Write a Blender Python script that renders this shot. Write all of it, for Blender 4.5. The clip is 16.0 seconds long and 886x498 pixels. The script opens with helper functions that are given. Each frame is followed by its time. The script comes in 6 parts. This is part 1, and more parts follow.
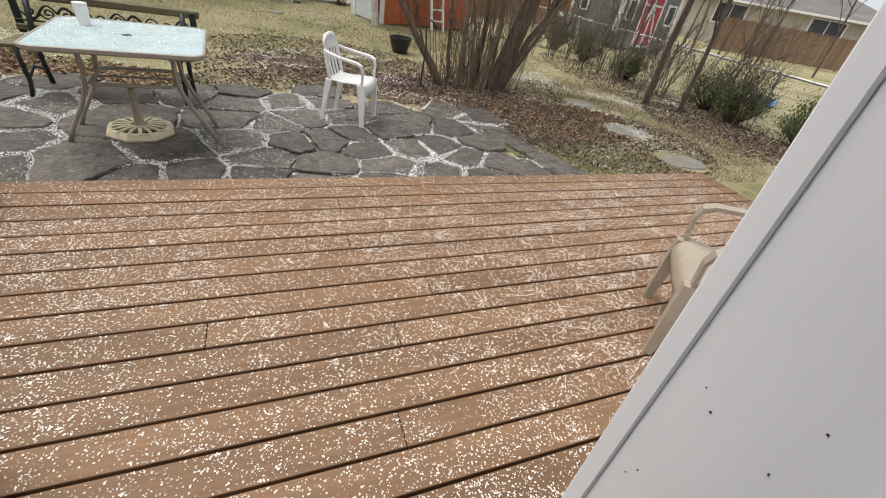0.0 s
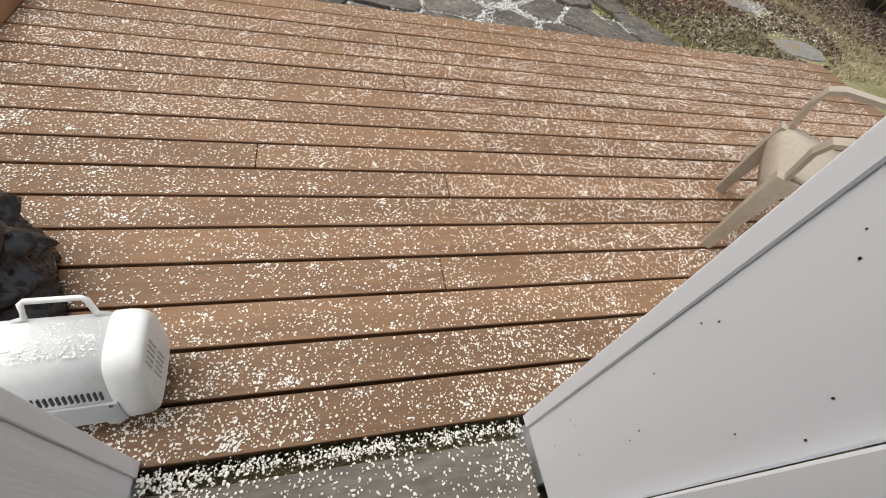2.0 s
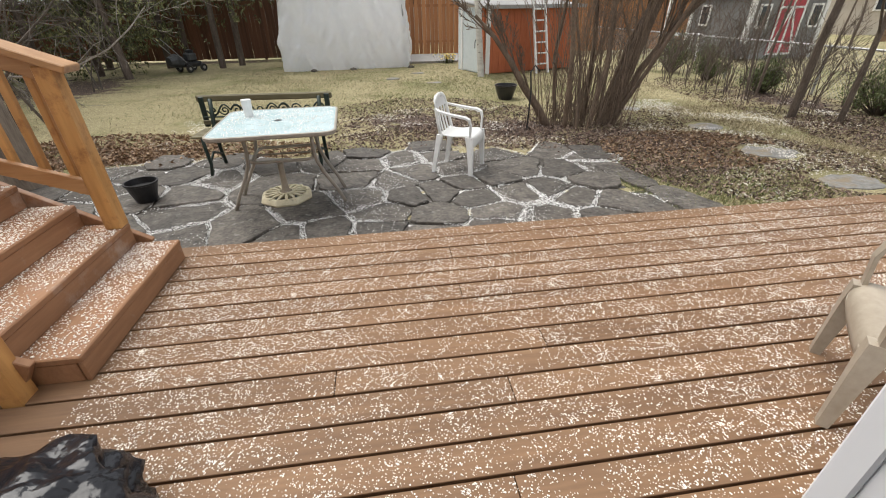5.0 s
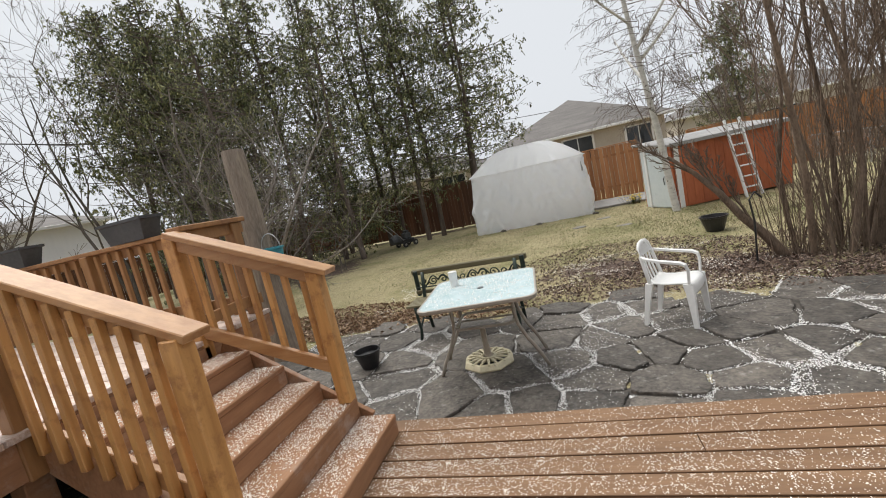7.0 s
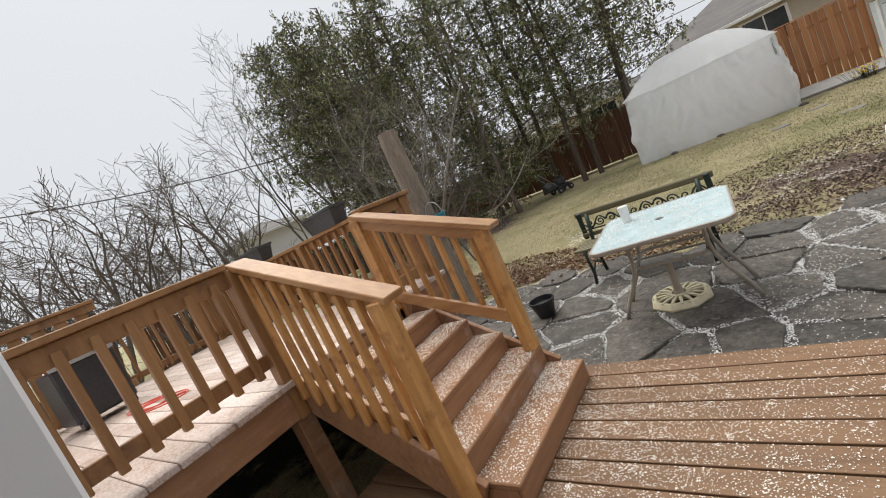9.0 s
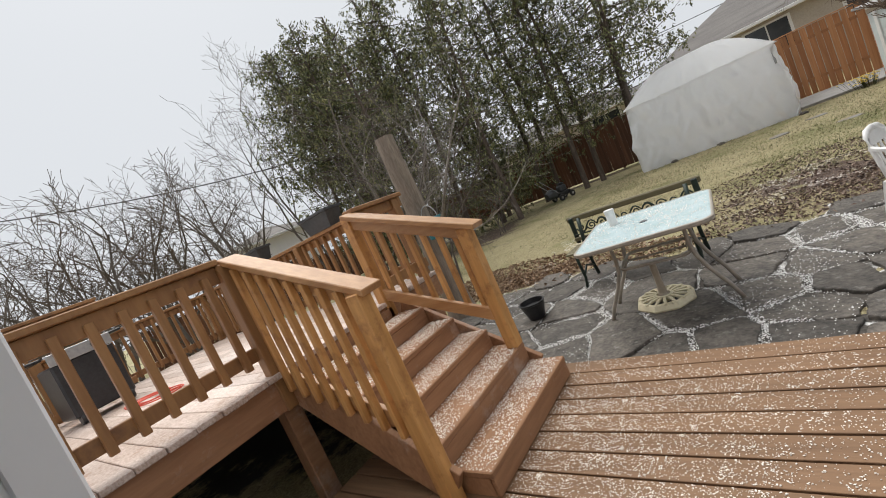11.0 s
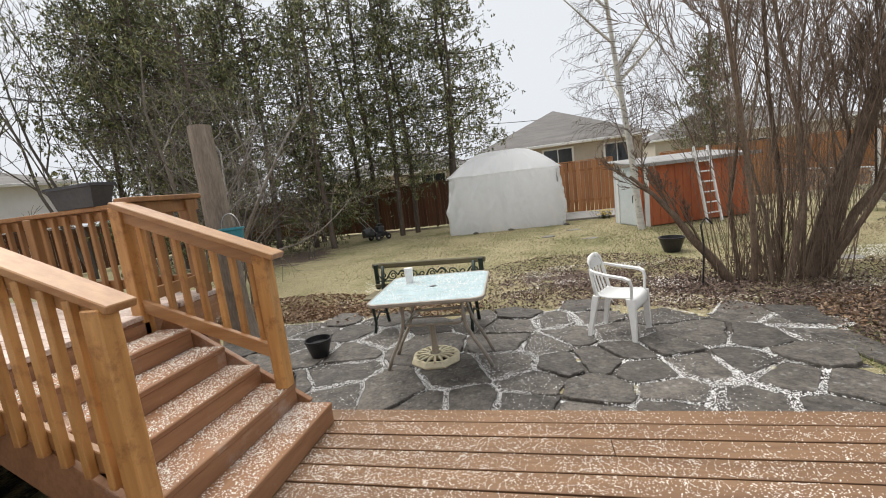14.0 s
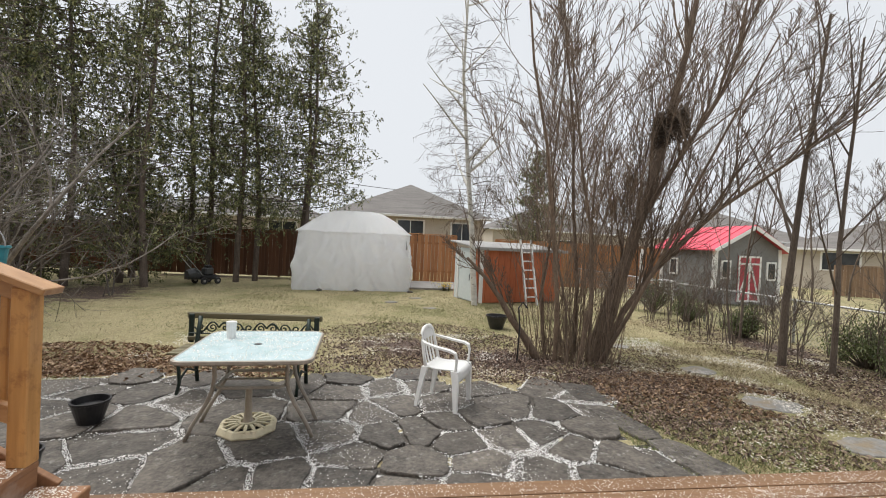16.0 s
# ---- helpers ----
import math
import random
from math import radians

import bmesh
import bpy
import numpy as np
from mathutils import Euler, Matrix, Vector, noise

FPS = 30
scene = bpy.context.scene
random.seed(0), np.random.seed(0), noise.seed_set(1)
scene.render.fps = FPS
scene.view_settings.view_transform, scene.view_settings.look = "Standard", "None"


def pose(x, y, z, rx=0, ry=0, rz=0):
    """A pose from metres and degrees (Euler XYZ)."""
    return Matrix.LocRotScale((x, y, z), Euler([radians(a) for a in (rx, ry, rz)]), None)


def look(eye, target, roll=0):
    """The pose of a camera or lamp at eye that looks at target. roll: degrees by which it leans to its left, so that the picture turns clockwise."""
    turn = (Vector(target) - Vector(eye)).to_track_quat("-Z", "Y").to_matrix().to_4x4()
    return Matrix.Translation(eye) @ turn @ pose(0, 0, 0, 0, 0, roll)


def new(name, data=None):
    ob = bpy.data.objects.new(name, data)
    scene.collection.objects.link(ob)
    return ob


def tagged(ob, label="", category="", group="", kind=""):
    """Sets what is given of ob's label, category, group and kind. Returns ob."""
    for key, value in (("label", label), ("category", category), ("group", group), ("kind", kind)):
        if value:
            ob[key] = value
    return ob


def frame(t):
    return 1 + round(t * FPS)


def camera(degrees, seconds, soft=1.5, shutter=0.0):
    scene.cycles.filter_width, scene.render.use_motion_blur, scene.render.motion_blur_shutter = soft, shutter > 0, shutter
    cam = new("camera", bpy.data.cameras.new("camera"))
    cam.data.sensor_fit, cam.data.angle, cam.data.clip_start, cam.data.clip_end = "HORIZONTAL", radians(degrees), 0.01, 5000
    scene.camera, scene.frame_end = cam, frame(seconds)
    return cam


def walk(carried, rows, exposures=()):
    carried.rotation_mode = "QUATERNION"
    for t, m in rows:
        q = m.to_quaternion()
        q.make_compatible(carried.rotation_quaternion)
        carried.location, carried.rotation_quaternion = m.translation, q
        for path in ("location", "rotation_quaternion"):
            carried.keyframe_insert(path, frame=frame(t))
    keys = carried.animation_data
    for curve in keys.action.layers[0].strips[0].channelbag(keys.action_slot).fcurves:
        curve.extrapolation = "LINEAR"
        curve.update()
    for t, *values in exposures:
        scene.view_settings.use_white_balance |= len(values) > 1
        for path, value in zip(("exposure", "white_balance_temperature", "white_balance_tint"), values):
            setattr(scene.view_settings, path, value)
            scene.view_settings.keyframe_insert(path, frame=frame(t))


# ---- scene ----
cam = camera(93.5, 16.0, 1.0)
PATH = [
    (0, (0.208, -2.745, 1.354), (0.935, -1.256, 0.234), 10.7),
    (0.5, (0.196, -2.735, 1.294), (0.787, -1.326, 0.003), 10.9),
    (1, (0.143, -2.744, 1.22), (0.652, -1.422, -0.191), 12.8),
    (1.5, (0.152, -2.743, 1.213), (0.688, -1.505, -0.264), 16.2),
    (2, (0.173, -2.746, 1.194), (0.703, -1.603, -0.36), 18.3),
    (2.5, (0.169, -2.76, 1.15), (0.69, -1.655, -0.434), 20.0),
    (3, (0.169, -2.761, 1.15), (0.675, -1.621, -0.412), 19.5),
    (3.2, (0.175, -2.758, 1.161), (0.669, -1.567, -0.368), 18.1),
    (5.3, (0.216, -2.719, 1.419), (0.444, -0.884, 0.657), -2.0),
    (5.5, (0.2, -2.757, 1.374), (0.428, -0.853, 0.805), -1.6),
    (6, (0.193, -2.652, 1.468), (0.276, -0.679, 1.149), -3.8),
    (6.5, (0.149, -2.556, 1.502), (-0.052, -0.582, 1.249), -6.4),
    (7, (0.105, -2.5, 1.493), (-0.454, -0.599, 1.228), -12.5),
    (7.5, (0.062, -2.482, 1.473), (-0.804, -0.702, 1.183), -19.5),
    (8, (0.053, -2.485, 1.465), (-0.977, -0.796, 1.168), -22.7),
    (8.5, (0.051, -2.483, 1.468), (-1.08, -0.856, 1.195), -23.8),
    (9, (0.037, -2.489, 1.469), (-1.204, -0.937, 1.237), -24.7),
    (9.2, (0.033, -2.486, 1.47), (-1.233, -0.954, 1.25), -25.1),
    (11.3, (0.185, -2.514, 1.365), (-1.053, -0.953, 1.183), -23.7),
    (11.5, (0.16, -2.528, 1.385), (-1.037, -0.937, 1.195), -23.1),
    (12, (0.215, -2.542, 1.425), (-0.909, -0.899, 1.228), -21.1),
    (12.5, (0.247, -2.55, 1.478), (-0.759, -0.835, 1.262), -17.9),
    (13, (0.268, -2.545, 1.457), (-0.586, -0.75, 1.24), -14.3),
    (13.5, (0.284, -2.532, 1.471), (-0.367, -0.658, 1.221), -10.3),
    (14, (0.291, -2.517, 1.469), (-0.162, -0.591, 1.176), -6.9),
    (14.5, (0.255, -2.502, 1.479), (-0.001, -0.545, 1.155), -3.9),
    (15, (0.317, -2.526, 1.425), (0.201, -0.554, 1.112), -1.9),
    (15.5, (0.33, -2.531, 1.442), (0.344, -0.546, 1.194), -0.1),
    (16, (0.336, -2.56, 1.505), (0.605, -0.579, 1.476), 2.7),
]
EXPOSURES = [(0, 0.50), (3.2, 0.50), (5.3, 0.68), (6.2, 0.58), (9.2, 0.42), (11.3, 0.40), (12.5, 0.40), (14.5, 0.61), (16, 0.55)]
walk(cam, [(t, look(eye, target, roll)) for t, eye, target, roll in PATH], EXPOSURES)

# ---- world, sun ----
world = bpy.data.worlds.new("overcast")
scene.world = world
world.use_nodes = True
wn, wl = world.node_tree.nodes, world.node_tree.links
sky = wn.new("ShaderNodeTexSky")
sky.sky_type, sky.sun_disc = "NISHITA", False
sky.sun_elevation, sky.sun_rotation, sky.dust_density = radians(63), radians(-56), 6.0
grey = wn.new("ShaderNodeHueSaturation")
grey.inputs["Saturation"].default_value = 0.25
scale_sky = wn.new("ShaderNodeMix")
scale_sky.data_type, scale_sky.blend_type = "RGBA", "MIX"
scale_sky.inputs["Factor"].default_value = 0.88
scale_sky.inputs["B"].default_value = (7.6, 7.9, 8.3, 1)
wl.new(sky.outputs[0], grey.inputs["Color"])
wl.new(grey.outputs[0], scale_sky.inputs["A"])
wl.new(scale_sky.outputs["Result"], wn["Background"].inputs["Color"])
wn["Background"].inputs["Strength"].default_value = 0.077
sun_data = bpy.data.lights.new("sun", "SUN")
sun_data.energy, sun_data.angle, sun_data.color = 2.8, radians(60), (1.0, 0.965, 0.905)
sun = new("sun", sun_data)
sun.matrix_world = look((-5.8, 3.9, 13.8), (0, 0, 0))


# ---- materials ----
def principled(name):
    m = bpy.data.materials.new(name)
    m.use_nodes = True
    return m, m.node_tree.nodes, m.node_tree.links, m.node_tree.nodes["Principled BSDF"]


def coords(n, l, stretch):
    """Object coordinates, shifted by each object's random number and stretched."""
    tc, oi = n.new("ShaderNodeTexCoord"), n.new("ShaderNodeObjectInfo")
    add, mul = n.new("ShaderNodeVectorMath"), n.new("ShaderNodeVectorMath")
    sc = n.new("ShaderNodeMath")
    sc.operation, sc.inputs[1].default_value = "MULTIPLY", 37.0
    l.new(oi.outputs["Random"], sc.inputs[0])
    add.operation, mul.operation = "ADD", "MULTIPLY"
    l.new(tc.outputs["Object"], add.inputs[0])
    l.new(sc.outputs[0], add.inputs[1])
    l.new(add.outputs[0], mul.inputs[0])
    mul.inputs[1].default_value = stretch
    return mul.outputs[0], oi


def noise_tex(n, l, vec, size, detail=4.0, rough=0.6):
    t = n.new("ShaderNodeTexNoise")
    t.inputs["Scale"].default_value, t.inputs["Detail"].default_value, t.inputs["Roughness"].default_value = size, detail, rough
    l.new(vec, t.inputs["Vector"])
    return t.outputs["Fac"]


def ramp(n, l, fac, stops):
    r = n.new("ShaderNodeValToRGB")
    el = r.color_ramp.elements
    while len(el) < len(stops):
        el.new(0.5)
    for e, (p, c) in zip(el, stops):
        e.position, e.color = p, (*c, 1)
    l.new(fac, r.inputs[0])
    return r.outputs[0]


def blend(n, l, fac, a, b, kind="MIX"):
    m = n.new("ShaderNodeMix")
    m.data_type, m.blend_type = "RGBA", kind
    for value, key in ((fac, "Factor"), (a, "A"), (b, "B")):
        if isinstance(value, (float, int)):
            m.inputs[key].default_value = value
        elif isinstance(value, tuple):
            m.inputs[key].default_value = (*value, 1)
        else:
            l.new(value, m.inputs[key])
    return m.outputs["Result"]


def surface(name, dark, light, fine=60.0, coarse=4.0, rough=0.6, bump=0.15, stretch=(1, 1, 1), metal=0.0, stain=None, stain_at=(0.5, 0.7),
            stain_size=3.0, vary=0.12, lump=0.0):
    """A worn surface: fine grain, coarse mottling, an optional stain, a tint for each object."""
    m, n, l, b = principled(name)
    vec, oi = coords(n, l, stretch)
    f, c = noise_tex(n, l, vec, fine, 5.0), noise_tex(n, l, vec, coarse, 4.0)
    both = n.new("ShaderNodeMath")
    both.operation = "ADD"
    half = n.new("ShaderNodeMath")
    half.operation, half.inputs[1].default_value = "MULTIPLY", 0.5
    l.new(f, both.inputs[0])
    l.new(c, both.inputs[1])
    l.new(both.outputs[0], half.inputs[0])
    col = ramp(n, l, half.outputs[0], [(0.36, dark), (0.64, light)])
    if stain:
        tc = n.new("ShaderNodeTexCoord")
        s = noise_tex(n, l, tc.outputs["Object"], stain_size, 6.0, 0.7)
        mask = ramp(n, l, s, [(stain_at[0], (0, 0, 0)), (stain_at[1], (1, 1, 1))])
        col = blend(n, l, mask, col, stain)
    if vary:
        tint = ramp(n, l, oi.outputs["Random"], [(0, (1 - vary,) * 3), (1, (1 + vary,) * 3)])
        col = blend(n, l, 1.0, col, tint, "MULTIPLY")
    l.new(col, b.inputs["Base Color"])
    b.inputs["Roughness"].default_value, b.inputs["Metallic"].default_value = rough, metal
    bp = n.new("ShaderNodeBump")
    bp.inputs["Strength"].default_value, bp.inputs["Distance"].default_value = bump, 0.01
    l.new(f, bp.inputs["Height"])
    if lump:
        bp2 = n.new("ShaderNodeBump")
        bp2.inputs["Strength"].default_value, bp2.inputs["Distance"].default_value = lump, 0.05
        l.new(c, bp2.inputs["Height"])
        l.new(bp.outputs[0], bp2.inputs["Normal"])
        l.new(bp2.outputs[0], b.inputs["Normal"])
    else:
        l.new(bp.outputs[0], b.inputs["Normal"])
    return m


M_DECK = surface("brown_deck_board", (0.135, 0.073, 0.037), (0.225, 0.128, 0.067), 26, 3.0, 0.72, 0.3, (0.12, 1.6, 1), stain=(0.30, 0.20, 0.14), stain_at=(0.66, 0.95), stain_size=2.4, vary=0.09)
M_STEP = surface("brown_stained_step", (0.23, 0.112, 0.055), (0.37, 0.195, 0.10), 26, 3.0, 0.65, 0.25, (1.6, 0.12, 1), stain=(0.5, 0.42, 0.37), stain_at=(0.55, 0.85))
M_RAIL = surface("new_yellow_pine", (0.36, 0.17, 0.050), (0.60, 0.325, 0.115), 16, 2.0, 0.45, 0.2, (1.5, 1.5, 0.12), stain=(0.27, 0.115, 0.038), stain_at=(0.50, 0.68), stain_size=8)
M_RAILH = surface("new_yellow_pine_level", (0.285, 0.137, 0.052), (0.45, 0.25, 0.11), 16, 2.0, 0.45, 0.2, (0.12, 1.5, 1.5), stain=(0.32, 0.14, 0.05), stain_at=(0.56, 0.72), stain_size=5)
M_OLDRAIL = surface("aged_brown_stain", (0.21, 0.096, 0.034), (0.35, 0.18, 0.068), 18, 2.0, 0.5, 0.25, (1.2, 1.2, 0.15), stain=(0.13, 0.06, 0.035), stain_at=(0.55, 0.75))
M_WHITE = surface("white_painted_jamb", (0.84, 0.86, 0.90), (0.89, 0.91, 0.945), 9, 1.5, 0.4, 0.03, (1, 1, 0.2), vary=0.02)
M_GRAIN = surface("white_embossed_board", (0.80, 0.82, 0.86), (0.90, 0.92, 0.95), 22, 3.0, 0.4, 0.5, (1, 1, 0.07), vary=0.0)
M_SILL = surface("grey_worn_sill", (0.10, 0.09, 0.075), (0.20, 0.18, 0.15), 40, 5, 0.7, 0.3, (0.3, 1, 1))
M_STONE = surface("dark_wet_flagstone", (0.024, 0.021, 0.018), (0.132, 0.115, 0.098), 34, 8, 0.7, 1.0, (1, 1, 1), stain=(0.28, 0.27, 0.255), stain_at=(0.58, 0.78), stain_size=13, vary=0.3, lump=0.3)
M_HAIL = surface("hail_ice", (0.86, 0.80, 0.72), (0.95, 0.92, 0.87), 20, 4, 0.35, 0.05, vary=0)
M_FENCE = surface("dark_brown_fence", (0.10, 0.042, 0.022), (0.18, 0.078, 0.040), 20, 2, 0.7, 0.3, (1.5, 1.5, 0.15), vary=0.25)
M_CEDAR = surface("orange_cedar_fence", (0.30, 0.125, 0.045), (0.46, 0.22, 0.09), 20, 2, 0.65, 0.3, (1.5, 1.5, 0.15), vary=0.15)
M_TARP = surface("white_tarpaulin", (0.93, 0.95, 0.98), (0.95, 0.965, 0.985), 14, 2.6, 0.5, 0.15, vary=0, lump=0.22)
tn, tl = M_TARP.node_tree.nodes, M_TARP.node_tree.links
glow_through, tarp_mix = tn.new("ShaderNodeBsdfTranslucent"), tn.new("ShaderNodeMixShader")
glow_through.inputs["Color"].default_value = (0.96, 0.965, 0.975, 1)
tarp_mix.inputs[0].default_value = 0.6
tl.new(tn["Principled BSDF"].outputs[0], tarp_mix.inputs[1])
tl.new(glow_through.outputs[0], tarp_mix.inputs[2])
tl.new(tarp_mix.outputs[0], tn["Material Output"].inputs["Surface"])
M_ROOF = surface("grey_brown_shingle", (0.095, 0.088, 0.085), (0.18, 0.168, 0.158), 30, 1.2, 0.9, 0.5, (0.5, 2, 2))
M_BRICK = surface("beige_wall", (0.42, 0.37, 0.31), (0.54, 0.49, 0.43), 20, 1, 0.8, 0.2)
M_PLASTIC = surface("white_plastic", (0.70, 0.70, 0.69), (0.78, 0.78, 0.77), 30, 3, 0.35, 0.03, vary=0.02)
M_TAUPE = surface("taupe_metal", (0.27, 0.24, 0.20), (0.37, 0.33, 0.28), 40, 4, 0.45, 0.1)
M_CREAM = surface("cream_cast_iron", (0.52, 0.46, 0.31), (0.66, 0.60, 0.43), 30, 6, 0.5, 0.15, stain=(0.2, 0.16, 0.1), stain_at=(0.62, 0.75), stain_size=14)
M_BLACK = surface("black_plastic", (0.012, 0.012, 0.014), (0.03, 0.03, 0.033), 30, 4, 0.35, 0.1)
M_IRON = surface("dark_green_cast_iron", (0.008, 0.018, 0.014), (0.02, 0.04, 0.03), 40, 5, 0.45, 0.2)
M_SLAT = surface("olive_bench_slat", (0.10, 0.085, 0.045), (0.19, 0.165, 0.09), 20, 3, 0.6, 0.2, (0.15, 1.5, 1.5))
M_BARK = surface("brown_bark", (0.065, 0.048, 0.038), (0.16, 0.125, 0.10), 40, 5, 0.9, 0.6, (2, 2, 0.5))
M_BARKG = surface("grey_bark", (0.075, 0.062, 0.052), (0.175, 0.148, 0.128), 40, 5, 0.9, 0.6, (2, 2, 0.5))
M_BIRCH = surface("birch_bark", (0.42, 0.40, 0.37), (0.66, 0.64, 0.60), 30, 4, 0.7, 0.3, (0.6, 0.6, 3), stain=(0.09, 0.07, 0.06), stain_at=(0.6, 0.68), stain_size=9)
M_LEAF = surface("cedar_foliage", (0.030, 0.045, 0.018), (0.085, 0.105, 0.045), 3, 0.6, 0.7, 0.0, vary=0.15)
M_SHEDGREY = surface("grey_siding", (0.13, 0.13, 0.13), (0.19, 0.19, 0.19), 20, 2, 0.7, 0.1)
M_RED = surface("red_paint", (0.30, 0.03, 0.045), (0.42, 0.05, 0.07), 20, 2, 0.5, 0.1)
M_REDROOF = surface("red_metal_roof", (0.58, 0.06, 0.10), (0.70, 0.10, 0.14), 10, 1, 0.4, 0.05)
M_ORANGE = surface("orange_stained_board", (0.34, 0.085, 0.03), (0.47, 0.14, 0.055), 20, 1.5, 0.7, 0.2, (1, 1, 0.2))
M_GLASSDARK = surface("dark_window_glass", (0.02, 0.024, 0.03), (0.05, 0.055, 0.06), 2, 0.6, 0.08, 0.0)
M_STEEL = surface("galvanised_steel", (0.32, 0.32, 0.32), (0.46, 0.46, 0.46), 30, 3, 0.45, 0.1, metal=0.7)


# ---- mesh helpers ----
def box(sx, sy, sz, at=(0, 0, 0), bev=0.0, turn=None):
    bm = bmesh.new()
    bmesh.ops.create_cube(bm, size=1)
    bmesh.ops.scale(bm, vec=(sx, sy, sz), verts=bm.verts)
    if bev:
        bmesh.ops.bevel(bm, geom=bm.edges[:], offset=bev, segments=1, affect="EDGES", profile=0.5)
    if turn is not None:
        bmesh.ops.transform(bm, matrix=turn, verts=bm.verts)
    bmesh.ops.translate(bm, vec=at, verts=bm.verts)
    return bm


def beam(p, q, w, h, bev=0.004):
    """A bar from p to q, w across and h high in its own upright plane."""
    p, q = Vector(p), Vector(q)
    d = q - p
    x = d.normalized()
    side = Vector((0, 0, 1)).cross(x)
    side = Vector((0, 1, 0)) if side.length < 1e-4 else side.normalized()
    up = x.cross(side)
    bm = box(d.length, w, h, bev=bev)
    m = Matrix((x, side, up)).transposed().to_4x4()
    m.translation = (p + q) / 2
    bmesh.ops.transform(bm, matrix=m, verts=bm.verts)
    return bm


def join(*bms):
    out = bmesh.new()
    for b in bms:
        me = bpy.data.meshes.new("tmp")
        b.to_mesh(me)
        out.from_mesh(me)
        bpy.data.meshes.remove(me)
        b.free()
    return out


def tube(pts, radii, n=6, caps=True):
    """Vertices and faces of a round, tapering tube along pts."""
    vs, fs = [], []
    pts = [Vector(p) for p in pts]
    ref = Vector((0.31, 0.17, 0.93))
    for i, p in enumerate(pts):
        d = (pts[min(i + 1, len(pts) - 1)] - pts[max(i - 1, 0)]).normalized()
        a = d.cross(ref)
        a = a.normalized() if a.length > 1e-3 else d.orthogonal().normalized()
        b = d.cross(a)
        r = radii[i] if isinstance(radii, (list, tuple)) else radii
        for k in range(n):
            t = 2 * math.pi * k / n
            vs.append(p + a * (r * math.cos(t)) + b * (r * math.sin(t)))
    for i in range(len(pts) - 1):
        for k in range(n):
            k2 = (k + 1) % n
            fs.append((i * n + k, i * n + k2, (i + 1) * n + k2, (i + 1) * n + k))
    if caps:
        fs.append(tuple(range(n - 1, -1, -1)))
        fs.append(tuple(range((len(pts) - 1) * n, len(pts) * n)))
    return vs, fs


def soup(name, chunks, material, parent=None, label="", smooth=False):
    """One mesh object out of many (vertices, faces) chunks."""
    vs, fs = [], []
    for v, f in chunks:
        o = len(vs)
        vs.extend(v)
        fs.extend(tuple(i + o for i in face) for face in f)
    me = bpy.data.meshes.new(name)
    me.from_pydata([tuple(v) for v in vs], [], fs)
    me.materials.append(material)
    if smooth:
        me.polygons.foreach_set("use_smooth", [True] * len(me.polygons))
    ob = new(name, me)
    ob.parent = parent
    if label:
        ob["label"] = label
    return ob


def part(name, bm, material, parent=None, label="", smooth=False):
    me = bpy.data.meshes.new(name)
    bm.to_mesh(me)
    bm.free()
    me.materials.append(material)
    if smooth:
        me.polygons.foreach_set("use_smooth", [True] * len(me.polygons))
    ob = new(name, me)
    ob.parent = parent
    if label:
        ob["label"] = label
    return ob


def piece(name, ob, m, parent):
    """Another object on the mesh of ob."""
    o = new(name, ob.data)
    o.parent = parent
    o.matrix_basis = m
    return o


def thing(name, m, label, category, group="", kind=""):
    e = new(name)
    e.empty_display_size = 0.1
    e.matrix_basis = m
    return tagged(e, label, category, group, kind)


def shell(rings, closed=True, cap=True):
    """Vertices and faces through rings of equal length."""
    n = len(rings[0])
    vs = [v for r in rings for v in r]
    fs = []
    for i in range(len(rings) - 1):
        for k in range(n if closed else n - 1):
            k2 = (k + 1) % n
            fs.append((i * n + k, i * n + k2, (i + 1) * n + k2, (i + 1) * n + k))
    if cap and closed:
        fs.append(tuple(range(n - 1, -1, -1)))
        fs.append(tuple(range((len(rings) - 1) * n, len(rings) * n)))
    return vs, fs


def revolve(profile, n=24, at=(0, 0, 0)):
    """Vertices and faces of a turned shape from (radius, height) pairs."""
    return shell([[Vector((at[0] + r * math.cos(2 * math.pi * k / n), at[1] + r * math.sin(2 * math.pi * k / n), at[2] + z)) for k in range(n)] for r, z in profile])


# ---- ground ----
def ground_height(x, y):
    """The lawn falls away gently from the patio and towards the side fence."""
    return -0.14 - 0.12 * min(max((y - 1.0) / 12.0, 0.0), 1.0) - 0.12 * min(max((x - 5.0) / 5.0, 0.0), 1.0)


def zone_mask(n, l, vec, at, radius, soft):
    """1 inside a ragged oval, 0 outside."""
    d, w = n.new("ShaderNodeVectorMath"), n.new("ShaderNodeVectorMath")
    d.operation, w.operation = "SUBTRACT", "MULTIPLY"
    l.new(vec, d.inputs[0])
    d.inputs[1].default_value = (*at, 0)
    l.new(d.outputs[0], w.inputs[0])
    w.inputs[1].default_value = (1 / radius[0], 1 / radius[1], 0)
    ln, sub = n.new("ShaderNodeVectorMath"), n.new("ShaderNodeMath")
    ln.operation, sub.operation = "LENGTH", "MULTIPLY_ADD"
    l.new(w.outputs[0], ln.inputs[0])
    l.new(noise_tex(n, l, vec, 2.6, 7.0, 0.75), sub.inputs[0])
    sub.inputs[1].default_value = 1.3
    l.new(ln.outputs["Value"], sub.inputs[2])
    return ramp(n, l, sub.outputs[0], [(min(0.99, 1.62 - soft - 0.62), (1, 1, 1)), (1.0, (0, 0, 0))])


